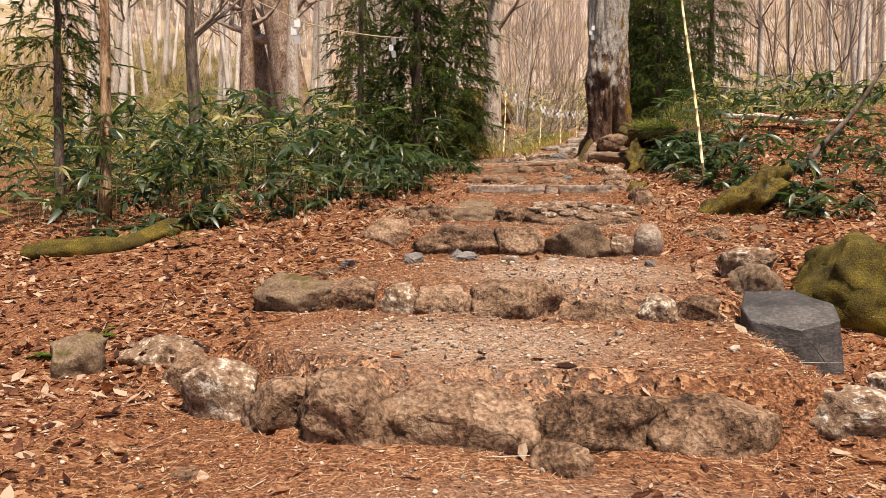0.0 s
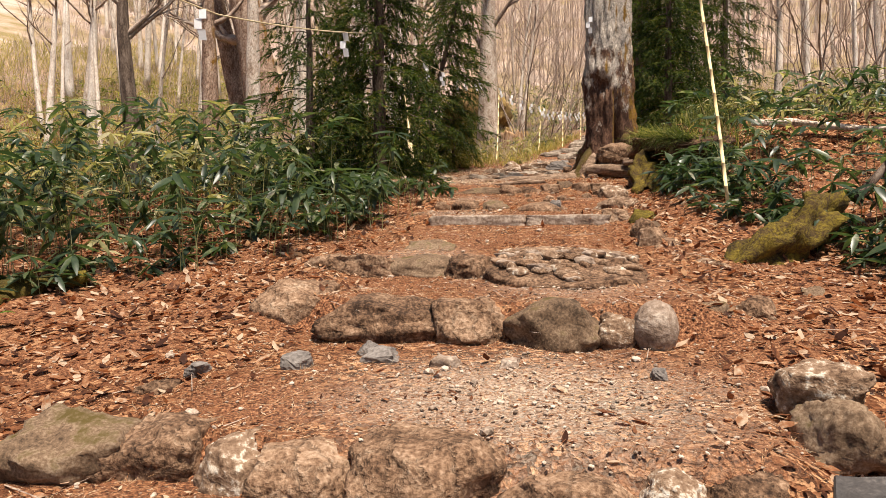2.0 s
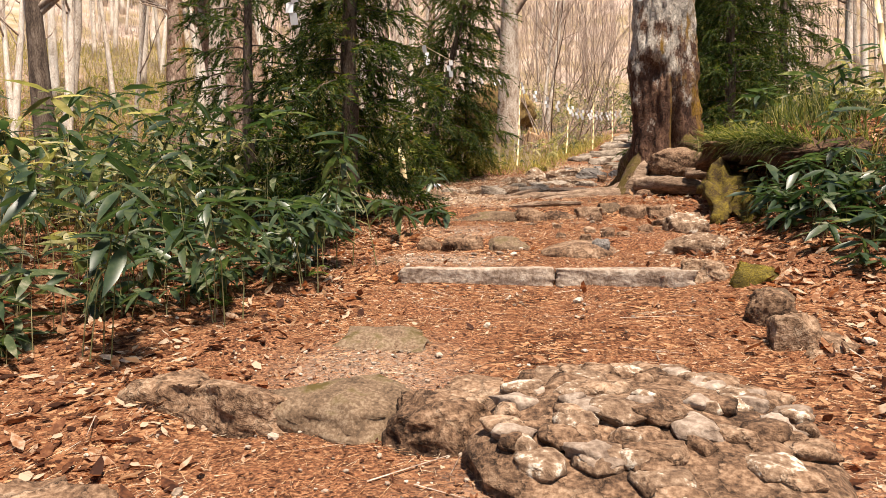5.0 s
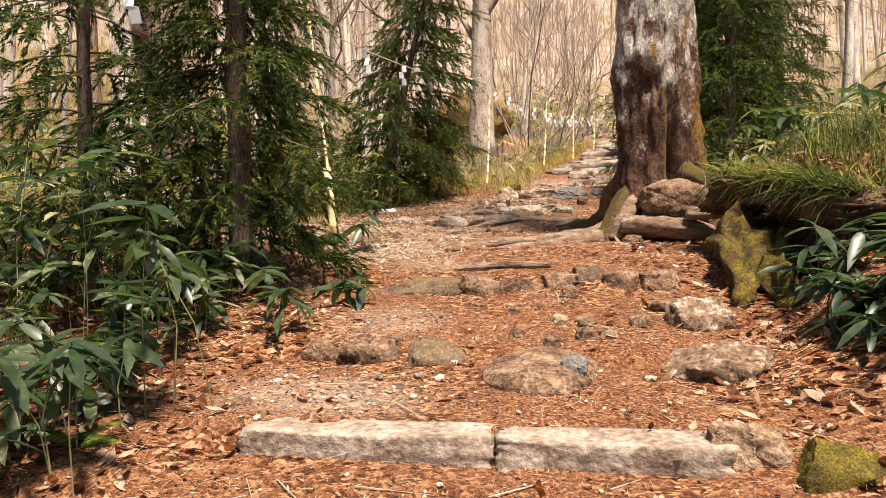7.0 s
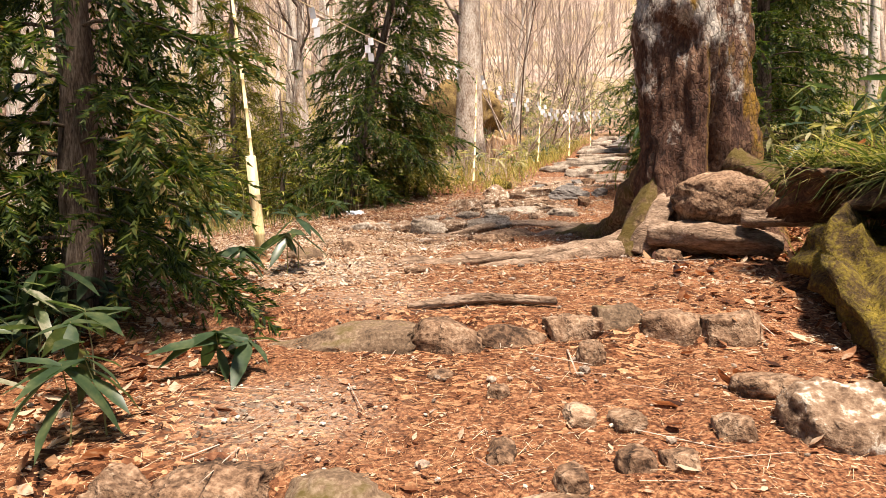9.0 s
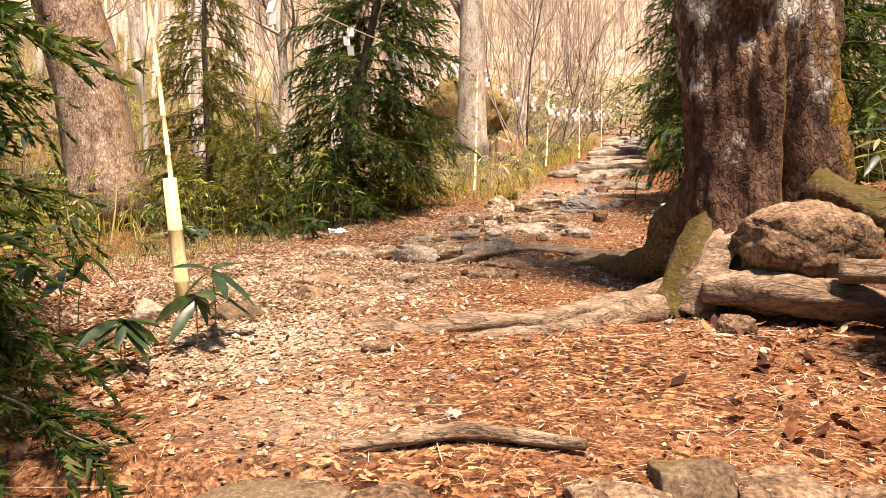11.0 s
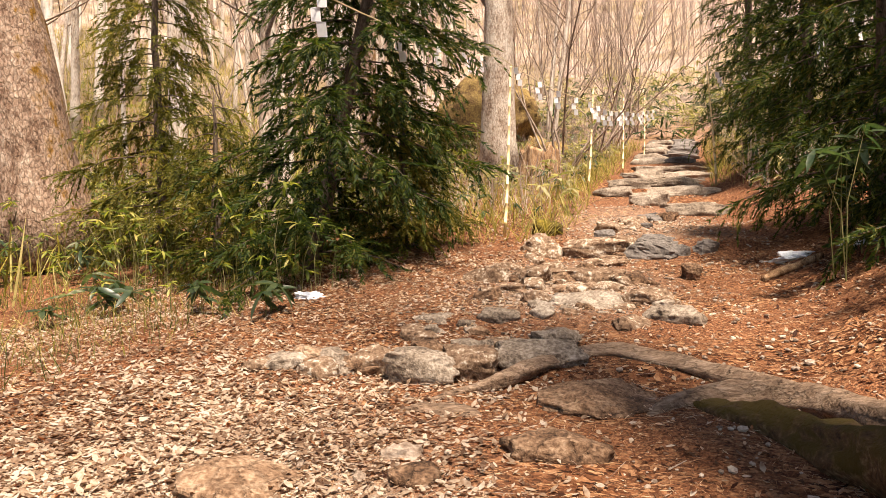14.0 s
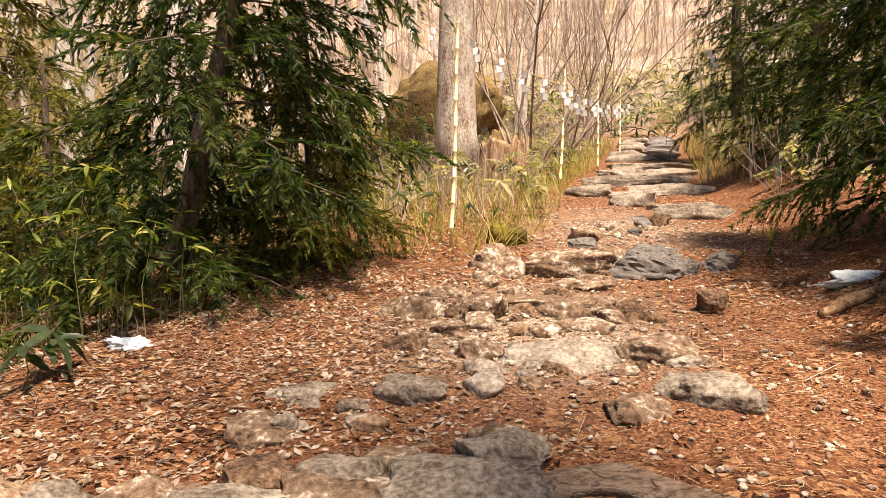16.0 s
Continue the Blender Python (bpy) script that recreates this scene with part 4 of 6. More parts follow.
def old_tree():
    tree = tagged(new("old_tree"), "massive old tree with pale flaking bark and a flared hollow base", "tree")
    tree.location = (TX, TY, TB)
    g = Geo()
    n_a, heights = 96, np.concatenate([np.linspace(-0.15, 3.2, 64), np.linspace(3.3, 11, 40)])
    ang = np.linspace(0, 2 * np.pi, n_a, endpoint=False)
    rings = []
    for h in heights:
        r = np.interp(h, [0, 0.6, 1.2, 1.8, 2.4, 3.4, 5, 11], [0.58, 0.50, 0.47, 0.49, 0.48, 0.46, 0.43, 0.30])
        cx = np.interp(h, [0, 1.0, 2.0, 3.2, 5, 11], [0.02, 0.0, -0.05, -0.05, 0.02, 0.3])
        row = []
        for a in ang:
            lobes = 0.55 * math.exp(-h / 0.34) * (0.5 + 0.5 * math.cos(3 * a + 0.4)) + 0.10 * math.exp(-h / 1.5) * math.cos(5 * a + 1.0)
            d = Vector((math.cos(a), math.sin(a), 0))
            bark = 0.045 * noise.noise(Vector((d.x * 2.6, d.y * 2.6, h * 1.1))) + 0.040 * noise.noise(Vector((d.x * 8, d.y * 8, h * 2.2 + 9))) \
                + 0.026 * noise.noise(Vector((d.x * 20, d.y * 20, h * 7 + 3)))
            k = r * (1 + lobes) + bark * 1.5
            # the upright cleft and two scars facing down the path
            da = (a + math.pi / 2 - 0.28 + math.pi) % (2 * math.pi) - math.pi
            k -= 0.30 * math.exp(-((da / 0.22) ** 2)) * math.exp(-(((h - 0.85) / 0.6) ** 2))
            db = (a + math.pi / 2 + 0.35 + math.pi) % (2 * math.pi) - math.pi
            k -= 0.15 * math.exp(-((db / 0.30) ** 2) - ((h - 1.95) / 0.16) ** 2)
            k += 0.07 * math.exp(-((db / 0.35) ** 2) - ((h - 2.25) / 0.14) ** 2)
            row.append((cx + d.x * k, d.y * k, h))
        rings.append(row)
    m = len(heights)
    g.add(np.array(rings).reshape(-1, 3), [(i * n_a + j, i * n_a + (j + 1) % n_a, (i + 1) * n_a + (j + 1) % n_a, (i + 1) * n_a + j) for i in range(m - 1) for j in range(n_a)])
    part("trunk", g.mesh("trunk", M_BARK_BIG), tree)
    roots = [  # worn root along the front of the terrace
        ([(-1.15, 15.75, 2.54), (-0.95, 15.98, 2.63), (-0.72, 15.92, 2.62), (-0.45, 16.06, 2.66), (-0.1, 16.08, 2.65), (0.2, 16.2, 2.68), (0.5, 16.48, 2.72), (0.75, 16.62, 2.75), (1.0, 16.75, 2.82)],
         [0.04, 0.085, 0.06, 0.085, 0.075, 0.085, 0.09, 0.10, 0.13], M_ROOT),
        ([(-0.55, 15.86, 2.56), (-0.2, 15.9, 2.60), (0.15, 15.98, 2.62), (0.45, 16.22, 2.66), (0.8, 16.5, 2.72)], [0.03, 0.06, 0.065, 0.08, 0.09], M_ROOT),
        ([(-0.1, 16.3, 2.62), (0.25, 16.42, 2.66), (0.6, 16.62, 2.72), (0.95, 16.8, 2.84)], [0.02, 0.045, 0.06, 0.08], M_ROOT),
        # crossing root of the ledge
        ([(-1.32, 19.25, 2.76), (-1.05, 19.45, 2.81), (-0.75, 19.75, 2.87), (-0.45, 20.08, 2.915), (-0.18, 20.25, 2.925), (0.12, 20.05, 2.89), (0.4, 19.88, 2.865), (0.75, 19.6, 2.85), (1.15, 18.9, 2.88), (1.4, 17.9, 3.05)],
         [0.02, 0.05, 0.068, 0.072, 0.075, 0.07, 0.065, 0.06, 0.10, 0.16], M_ROOT),
        ([(-0.15, 18.95, 2.68), (0.2, 19.35, 2.775), (0.6, 19.5, 2.81), (0.95, 19.2, 2.84), (1.2, 18.5, 2.92), (1.35, 17.6, 3.12)], [0.04, 0.09, 0.10, 0.11, 0.13, 0.16], M_ROOT),
        ([(0.28, 19.42, 2.72), (0.54, 19.05, 2.75), (0.80, 18.6, 2.79), (1.0, 18.1, 2.88), (1.14, 17.6, 3.10), (1.27, 17.25, 3.5)], [0.09, 0.13, 0.16, 0.19, 0.22, 0.22], M_ROOT_MOSS),
        ([(-1.55, 18.9, 2.70), (-1.3, 19.07, 2.765), (-1.0, 19.03, 2.75), (-0.85, 18.95, 2.68)], [0.03, 0.055, 0.05, 0.03], M_ROOT),
        # the gnarled foot and the level root below the boulder
        ([(0.84, 16.5, 2.64), (0.90, 16.55, 2.76), (1.0, 16.62, 2.92), (1.12, 16.74, 3.10), (1.25, 16.9, 3.30)], [0.12, 0.12, 0.13, 0.15, 0.16], M_ROOT_MOSS),
        ([(1.0, 16.5, 2.68), (1.06, 16.5, 2.86), (1.14, 16.6, 3.02), (1.25, 16.75, 3.15)], [0.13, 0.12, 0.13, 0.12], M_ROOT),
        ([(1.08, 16.42, 2.86), (1.35, 16.28, 2.85), (1.7, 16.22, 2.82), (2.05, 16.2, 2.76)], [0.11, 0.115, 0.11, 0.09], M_ROOT),
        ([(1.75, 16.15, 2.98), (2.1, 15.95, 2.98), (2.4, 15.75, 2.92), (2.7, 15.6, 2.85)], [0.07, 0.07, 0.055, 0.04], M_ROOT),
        ([(1.85, 16.8, 3.5), (2.1, 16.55, 3.3), (2.4, 16.4, 3.2), (2.75, 16.3, 3.15)], [0.16, 0.12, 0.08, 0.05], M_ROOT_MOSS)]
    inv = Matrix.Translation(tree.location).inverted()
    for k, (pts, rad, mat) in enumerate(roots):
        gg = Geo()
        steps = 6 * len(pts)
        tube(gg, bend(pts, steps), np.interp(np.linspace(0, 1, steps), np.linspace(0, 1, len(rad)), rad), 18, 0.55, seed=k * 5.1)
        part("root", gg.mesh("root", mat), tree, "mossy root" if mat == M_ROOT_MOSS else "bare worn root").matrix_parent_inverse = inv
        if mat == M_ROOT_MOSS:
            moss_tufts(tree.children[-1], 4500, k, 0.014)
    gg = Geo()
    rnd = random.Random(5)
    for k in range(9):
        h, a = rnd.uniform(7.0, 10.8), rnd.uniform(0, 6.28)
        p0 = np.array([np.interp(h, [5, 11], [0.02, 0.3]), 0, h])
        grow_limb(gg, p0, np.array([math.cos(a), math.sin(a), 0.8]), rnd.uniform(2.5, 4.5), 0.12, rnd, 3)
    part("crown", gg.mesh("crown", M_TWIG), tree, "bare limbs and twigs")
    return tree


def grow_limb(g, p, d, length, r, rnd, depth, sides=5):
    """A bare limb that forks into twigs."""
    d = d / np.linalg.norm(d)
    pts, q = [p], p
    steps = 5
    for _ in range(steps):
        d = d + np.array([rnd.gauss(0, 0.13), rnd.gauss(0, 0.13), rnd.gauss(0.06, 0.10)])
        d = d / np.linalg.norm(d)
        q = q + d * length / steps
        pts.append(q)
    tube(g, pts, np.linspace(r, r * 0.35, steps + 1), sides if depth > 1 else 3, cap=False)
    if depth > 0:
        for _ in range(rnd.randint(3, 4)):
            k = rnd.randint(2, steps)
            a = rnd.uniform(0, 6.28)
            side = np.array([math.cos(a), math.sin(a), rnd.uniform(0.0, 0.7)])
            grow_limb(g, pts[k], d * 0.8 + side * 0.8, length * rnd.uniform(0.45, 0.68), r * 0.42, rnd, depth - 1, sides)


old_tree()


# ---- cedars ----
def spray_templates(seed, droop):
    """Feathery sprays of needles, 1 m long along y: many narrow blades on a hanging stem."""
    rng = np.random.default_rng(seed)
    verts, faces = [], []
    for k in range(46):
        s = rng.uniform(0.02, 1.0)
        base = np.array([0, s, -droop * s * s])
        side = 1 if k % 2 else -1
        ln = rng.uniform(0.10, 0.23) * (1.15 - 0.5 * s)
        d = np.array([side * rng.uniform(0.35, 0.9), 0.85, rng.uniform(-0.55, 0.25) - droop * 0.7 * s])
        d /= np.linalg.norm(d)
        w = np.cross(d, rng.normal(size=3))
        w *= rng.uniform(0.013, 0.025) / np.linalg.norm(w)
        i = len(verts)
        verts += [base - w, base + w, base + d * ln]
        faces.append((i, i + 1, i + 2))
    return np.array(verts), faces


SPRAYS = [spray_templates(k, 0.25 + 0.12 * (k % 3)) for k in range(5)]


def cedar(label, x, y, height, reach, low, trunk_r, density=1.0, lean=(0.0, 0.0), seed=1, material=None, open_side=None, bare=0.0, spray=0.5):
    """A cedar: tapered trunk, drooping boughs and feathery foliage with gaps."""
    rnd = random.Random(seed)
    z = floor_z(x, y) - 0.08
    tree = tagged(new("cedar_tree"), label, "tree")
    tree.location = (x, y, z)
    at = lambda h: np.array([lean[0] * h / height, lean[1] * h / height, h])
    g = Geo()
    hs = np.linspace(0, height, 16)
    tube(g, [at(h) + np.array([rnd.gauss(0, 0.012), rnd.gauss(0, 0.012), 0]) for h in hs], trunk_r * (1 - hs / height) ** 0.8 + 0.012, 12, 0.12, seed)
    part("trunk", g.mesh("trunk", M_TRUNK_DARK), tree, "reddish-brown stringy trunk")
    wood, leaf = Geo(), [([], []) for _ in SPRAYS]
    count = int(height * 17 * density)
    for k in range(count):
        h = low + (height - low - 0.15) * (k + rnd.random()) / count
        up = (h - low) / (height - low)
        ln = reach * (1 - up) ** 0.75 * rnd.uniform(0.55, 1.08) + 0.15
        a = k * 2.4 + rnd.uniform(-0.5, 0.5)
        if open_side is not None and math.cos(a - open_side) > 0.6 and rnd.random() < 0.6:
            ln *= 0.6
        d = np.array([math.cos(a), math.sin(a), 0.0])
        n = 7
        line = [at(h) + d * ln * s + np.array([0, 0, 0.22 * ln * s - 0.62 * ln * s * s + 0.18 * ln * s ** 4]) + np.array([rnd.gauss(0, 0.02), rnd.gauss(0, 0.02), 0]) * ln for s in np.linspace(0, 1, n)]
        tube(wood, line, np.linspace(0.006 + 0.007 * ln, 0.003, n), 4, cap=False)
        line = np.array(line)
        m = int((10 + 21 * ln) * density)
        for _ in range(m):
            s = rnd.uniform(0.18 + bare, 1.0)
            p = np.array([np.interp(s, np.linspace(0, 1, n), line[:, c]) for c in range(3)])
            yaw = a - math.pi / 2 + rnd.choice((-1, 1)) * rnd.uniform(0.1, 1.15)
            size = spray * rnd.uniform(0.55, 1.1) * (0.65 + 0.35 * min(1, ln))
            pl, rt = leaf[rnd.randrange(len(SPRAYS))]
            pl.append(p)
            rt.append((yaw, rnd.uniform(-1.05, 0.15), rnd.uniform(-0.7, 0.7), size))
    part("crown_wood", wood.mesh("crown_wood", M_TRUNK_DARK), tree)
    g = Geo()
    for (tv, tf), (pl, rt) in zip(SPRAYS, leaf):
        if pl:
            r = np.array(rt)
            g.stamp(tv, tf, rots(r[:, 0], r[:, 1], r[:, 2], r[:, 3]), np.array(pl))
    part("crown", g.mesh("crown", material or M_CEDAR), tree, "drooping green needle sprays")
    return tree


cedar("young cedar with drooping dark green boughs beside the path", -2.62, 14.1, 7.5, 1.2, 0.45, 0.11, 1.0, seed=11, open_side=0.9)
cedar("young cedar with drooping boughs", -3.6, 13.3, 4.4, 1.15, 0.3, 0.07, 0.6, seed=13)
cedar("leaning cedar with hanging bright green boughs", -3.75, 23.2, 7.0, 1.9, 0.3, 0.10, 0.8, lean=(1.6, 0.4), seed=21, spray=0.62)
cedar("bushy bronzed cedar on the terrace", -5.2, 23.6, 2.6, 1.2, 0.1, 0.05, 0.7, seed=22, material=M_CEDAR_DRY)
cedar("bushy bronzed cedar at the terrace edge", -2.75, 24.2, 2.5, 1.1, 0.1, 0.05, 0.9, seed=23, material=M_CEDAR_DRY)
cedar("slender bronzed cedar with a straight thin trunk", -6.7, 24.6, 6.5, 1.35, 0.4, 0.07, 0.8, seed=24, material=M_CEDAR_DRY, bare=0.1)
cedar("dark cedar crowding the path side", 2.95, 23.6, 7.0, 1.6, 0.35, 0.12, 0.85, seed=31, spray=0.55)
cedar("dark cedar behind the old tree", 3.4, 21.4, 6.0, 1.6, 0.2, 0.12, 0.9, seed=32, spray=0.55)
cedar("tall cedar beside the upper steps", 3.9, 29.5, 9.0, 1.6, 0.6, 0.14, 0.8, seed=33)
cedar("tall cedar beside the upper steps", 4.3, 36.0, 9.0, 1.7, 0.8, 0.14, 0.7, seed=34)
cedar("tall cedar with pale trunk on the slope", 5.6, 30.5, 10.0, 2.0, 1.0, 0.16, 0.7, seed=35)
cedar("tall cedar on the slope", 7.2, 31.5, 10.0, 2.2, 0.8, 0.16, 0.7, seed=36)
cedar("young cedar sprig over the leaf bank", -6.6, 8.6, 5.2, 0.8, 1.9, 0.06, 0.5, seed=37)

# ---- bare broadleaf trees ----
def bare_tree(label, name, seed, height, r, material, lean=0.0, limbs=10, depth=2, bole=0.35):
    rnd = random.Random(seed)
    tree = tagged(new(name), label, "tree")
    g = Geo()
    hs = np.linspace(0, 1, 14)
    wob = [rnd.uniform(-0.15, 0.15) for _ in range(4)]
    line = np.array([(lean * height * s * s + wob[0] * math.sin(s * 5 + wob[1] * 9) * 1.2, wob[2] * math.sin(s * 4) * 1.2, height * s) for s in hs])
    line[:, :2] -= line[0, :2]
    tube(g, line, r * (1 - hs * 0.82) * (1 + 0.28 * np.exp(-hs * height / 0.35)), 14, 0.16, seed * 1.7)
    part("trunk", g.mesh("trunk", material), tree)
    g = Geo()
    for _ in range(limbs):
        s = rnd.uniform(bole, 0.97)
        p = np.array([np.interp(s, hs, line[:, c]) for c in range(3)])
        a = rnd.uniform(0, 6.28)
        grow_limb(g, p, np.array([math.cos(a), math.sin(a), rnd.uniform(0.4, 1.1)]), height * rnd.uniform(0.14, 0.28), r * 0.30, rnd, depth, 4)
    part("crown", g.mesh("crown", M_TWIG), tree, "bare twiggy branches")
    return tree


def plant_at(tree, x, y, turn=0.0, size=1.0, tilt=0.0):
    tree.matrix_basis = pose(x, y, floor_z(x, y) - 0.1, tilt, 0, turn) @ Matrix.Scale(size, 4)


birch = bare_tree("pale flaky-barked tree with shrine paper tied round it", "broadleaf_tree", 41, 15, 0.52, M_BIRCH, 0.02, 12, 3, 0.3)
plant_at(birch, -2.45, 33.2, 20, 0.95)
left_tree = bare_tree("leaning thick tree with flaking bark and orange moss", "broadleaf_tree", 42, 13, 0.80, M_BARK_TAN, -0.06, 9, 3, 0.35)
left_tree.matrix_basis = pose(-9.0, 25.0, floor_z(-9.0, 25.0) - 0.1, 0, -9, 10)
twin = bare_tree("second stem of a leaning thick tree", "broadleaf_tree", 46, 13, 0.48, M_BARK_TAN, -0.05, 7, 2, 0.4)
twin.matrix_basis = pose(-10.75, 26.6, floor_z(-10.75, 26.6) - 0.1, 0, -10, 40)
for k, (x, y, s, m, lb) in enumerate(((-7.2, 19.0, 0.62, M_BIRCH, "pale blotched trunk in the bamboo grass"), (-9.6, 21.5, 0.75, M_BARK_TAN, "pale lichened trunk in the bamboo grass"),
                                      (-6.0, 26.8, 0.42, M_BIRCH, "slim pale trunk among saplings"), (-4.9, 29.5, 0.6, M_BARK_TAN, "pale trunk behind the cedars"),
                                      (-8.2, 15.5, 0.5, M_TRUNK_DARK, "dark knotty trunk in the bamboo grass"))):
    plant_at(bare_tree(lb, "broadleaf_tree", 50 + k, 14, 0.40, m, 0.02 * (-1) ** k, 8, 2, 0.4), x, y, k * 50, s)
sap = bare_tree("slim orange-barked sapling stem beside the bamboo grass", "broadleaf_tree", 58, 7, 0.085, M_STUMP, -0.01, 6, 1, 0.5)
plant_at(sap, -5.75, 8.3)

KINDS = [bare_tree("slender pale-barked bare tree on the hillside", "slender_tree", 60 + k, 13 + k % 3 * 2, 0.15 + 0.02 * (k % 4), M_PALE_BARK, 0.035 * (k - 2.5), 9, 2, 0.35) for k in range(6)]
for k in KINDS:
    k["group"] = "bare trees of the hillside"
rnd = random.Random(77)
spots = []
while len(spots) < 165:
    y = rnd.uniform(26, 75)
    x = rnd.uniform(-0.62 * y - 4, 0.62 * y + 4)
    if abs(x - path_mid(y)) < 3.2 + 0.03 * y or (x > -5 and y < 30) or (0 < x < 9 and y < 34):
        continue
    if -6 < x < 0.35 * y and rnd.random() < 0.72:
        continue
    if abs(x + 0.125 * (y - 10)) < 1.6:
        continue
    if min([math.hypot(x - a, y - b) for a, b in spots] or [9]) < 1.5:
        continue
    spots.append((x, y))
for k, (x, y) in enumerate(spots):
    m = pose(x, y, floor_z(x, y) - 0.15, rnd.uniform(-4, 4), rnd.uniform(-5, 5), rnd.uniform(0, 360)) @ Matrix.Scale(rnd.uniform(0.75, 1.15), 4)
    if k < 6:
        KINDS[k].matrix_basis = m
    else:
        copy_thing(KINDS[k % 6], m)

# spreading shrubs of many thin stems beside the upper steps
def thicket(label, x, y, n, height, seed, spread=0.5):
    rnd = random.Random(seed)
    bush = tagged(new("bare_shrub"), label, "shrub")
    bush.location = (x, y, floor_z(x, y) - 0.05)
    for _ in range(n):
        g = Geo()
        a, t = rnd.uniform(0, 6.28), rnd.uniform(0.1, spread)
        grow_limb(g, np.array([rnd.gauss(0, 0.15), rnd.gauss(0, 0.15), 0]), np.array([math.cos(a) * t, math.sin(a) * t, 1.0]), height * rnd.uniform(0.6, 1.1), 0.035, rnd, 2, 4)
        part("stem", g.mesh("stem", M_TWIG), bush)
    return bush


thicket("leafless many-stemmed shrub leaning over the steps", -0.9, 34.5, 7, 6.0, 81, 0.9)
thicket("leafless many-stemmed shrub beside the steps", 0.2, 39.5, 7, 6.5, 82, 0.9)
thicket("leafless many-stemmed shrub on the mound", -2.9, 38.5, 5, 5.0, 83, 0.7)
thicket("leafless arching shrub beyond the steps", 1.0, 43.5, 7, 6.5, 87, 1.0)
thicket("leafless arching shrub beyond the steps", 2.2, 49.5, 7, 7.0, 88, 1.0)
thicket("leafless arching shrub by the mound", -1.9, 41.0, 7, 6.0, 89, 1.0)
thicket("leafless grey shrub on the slope", 6.5, 20.0, 6, 4.0, 84, 0.9)
thicket("leafless grey shrub on the slope", 9.0, 23.0, 6, 4.5, 85, 0.9)
thicket("leafless shrub among cedars", -7.6, 30.0, 6, 4.5, 86, 0.8)

# the bare wood on the far hillsides
g = Geo()
rng = np.random.default_rng(5)
n = 3000
fy = 62 + 165 * rng.random(n) ** 1.3
fx = (rng.random(n) * 2 - 1) * (fy * 0.62 + 6)
keep = ((np.abs(fx - path_mid(fy)) > 1.6) | (fy > 66)) & ((np.abs(fx + 0.125 * (fy - 10)) > 3.0) | (fy > 70))
fx, fy = fx[keep], fy[keep]
n = len(fx)
fz = land(fx, fy)
tv = [(-0.5, 0, 0), (0.5, 0, 0), (0.2, 0, 1), (-0.2, 0, 1), (0, -0.5, 0), (0, 0.5, 0), (0, 0.2, 1), (0, -0.2, 1)]
tf = [(0, 1, 2, 3), (4, 5, 6, 7)]
hgt, wid = rng.uniform(5, 12, n), rng.uniform(0.04, 0.11, n)
turn = rots(rng.uniform(0, 6.28, n), rng.normal(0, 0.06, n), rng.normal(0, 0.06, n))
g.stamp(tv, tf, turn * np.stack([wid, wid, hgt], 1)[:, None, :], np.stack([fx, fy, fz - 0.2], 1))
for _ in range(20):
    s = rng.uniform(0.15, 1.0, n)
    root = np.stack([fx, fy, fz - 0.2], 1) + turn[:, :, 2] * (hgt * s)[:, None]
    ln = hgt * rng.uniform(0.12, 0.30, n)
    tw = rots(rng.uniform(0, 6.28, n), rng.uniform(0.15, 0.9, n))
    g.stamp(tv[:4], tf[:1], tw * np.stack([wid * 0.5, wid, ln], 1)[:, None, :], root)
tagged(part("far_wood", g.mesh("far_wood", M_FAR_TWIG, False)), "leafless wood of grey-tan trees covering far hillsides, colour paled for haze", "trees", kind="stuff")

g = Geo()
n = 34000
by = 27 + 75 * rng.random(n) ** 1.2
bx = (rng.random(n) * 2 - 1) * (by * 0.66 + 6)
keep = (np.abs(bx - path_mid(by)) > 1.8) | (by > 50)
bx, by = bx[keep], by[keep]
n = len(bx)
for _ in range(2):
    hgt, wid = rng.uniform(0.3, 1.0, n) * (0.5 + by / 45), rng.uniform(0.008, 0.022, n) * (0.5 + by / 60)
    g.stamp(tv[:4], tf[:1], rots(rng.uniform(0, 6.28, n), rng.normal(0, 0.45, n), rng.normal(0, 0.2, n)) * np.stack([wid, wid, hgt], 1)[:, None, :], np.stack([bx, by, land(bx, by) - 0.05], 1))
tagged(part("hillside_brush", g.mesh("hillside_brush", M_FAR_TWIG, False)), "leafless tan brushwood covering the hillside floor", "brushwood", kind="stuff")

# ---- bamboo grass ----
LEAF_V = np.array([(-0.04, 0.0, 0.0), (0.04, 0.0, 0.0), (-0.115, 0.30, 0.02), (0.115, 0.30, 0.02), (-0.10, 0.65, -0.035), (0.10, 0.65, -0.035), (0.0, 1.0, -0.16),
                   (0.0, 0.30, -0.012), (0.0, 0.65, -0.06)])
LEAF_F = [(0, 1, 3, 7), (0, 7, 2), (2, 7, 8, 4), (7, 3, 5, 8), (4, 8, 6), (8, 5, 6)]


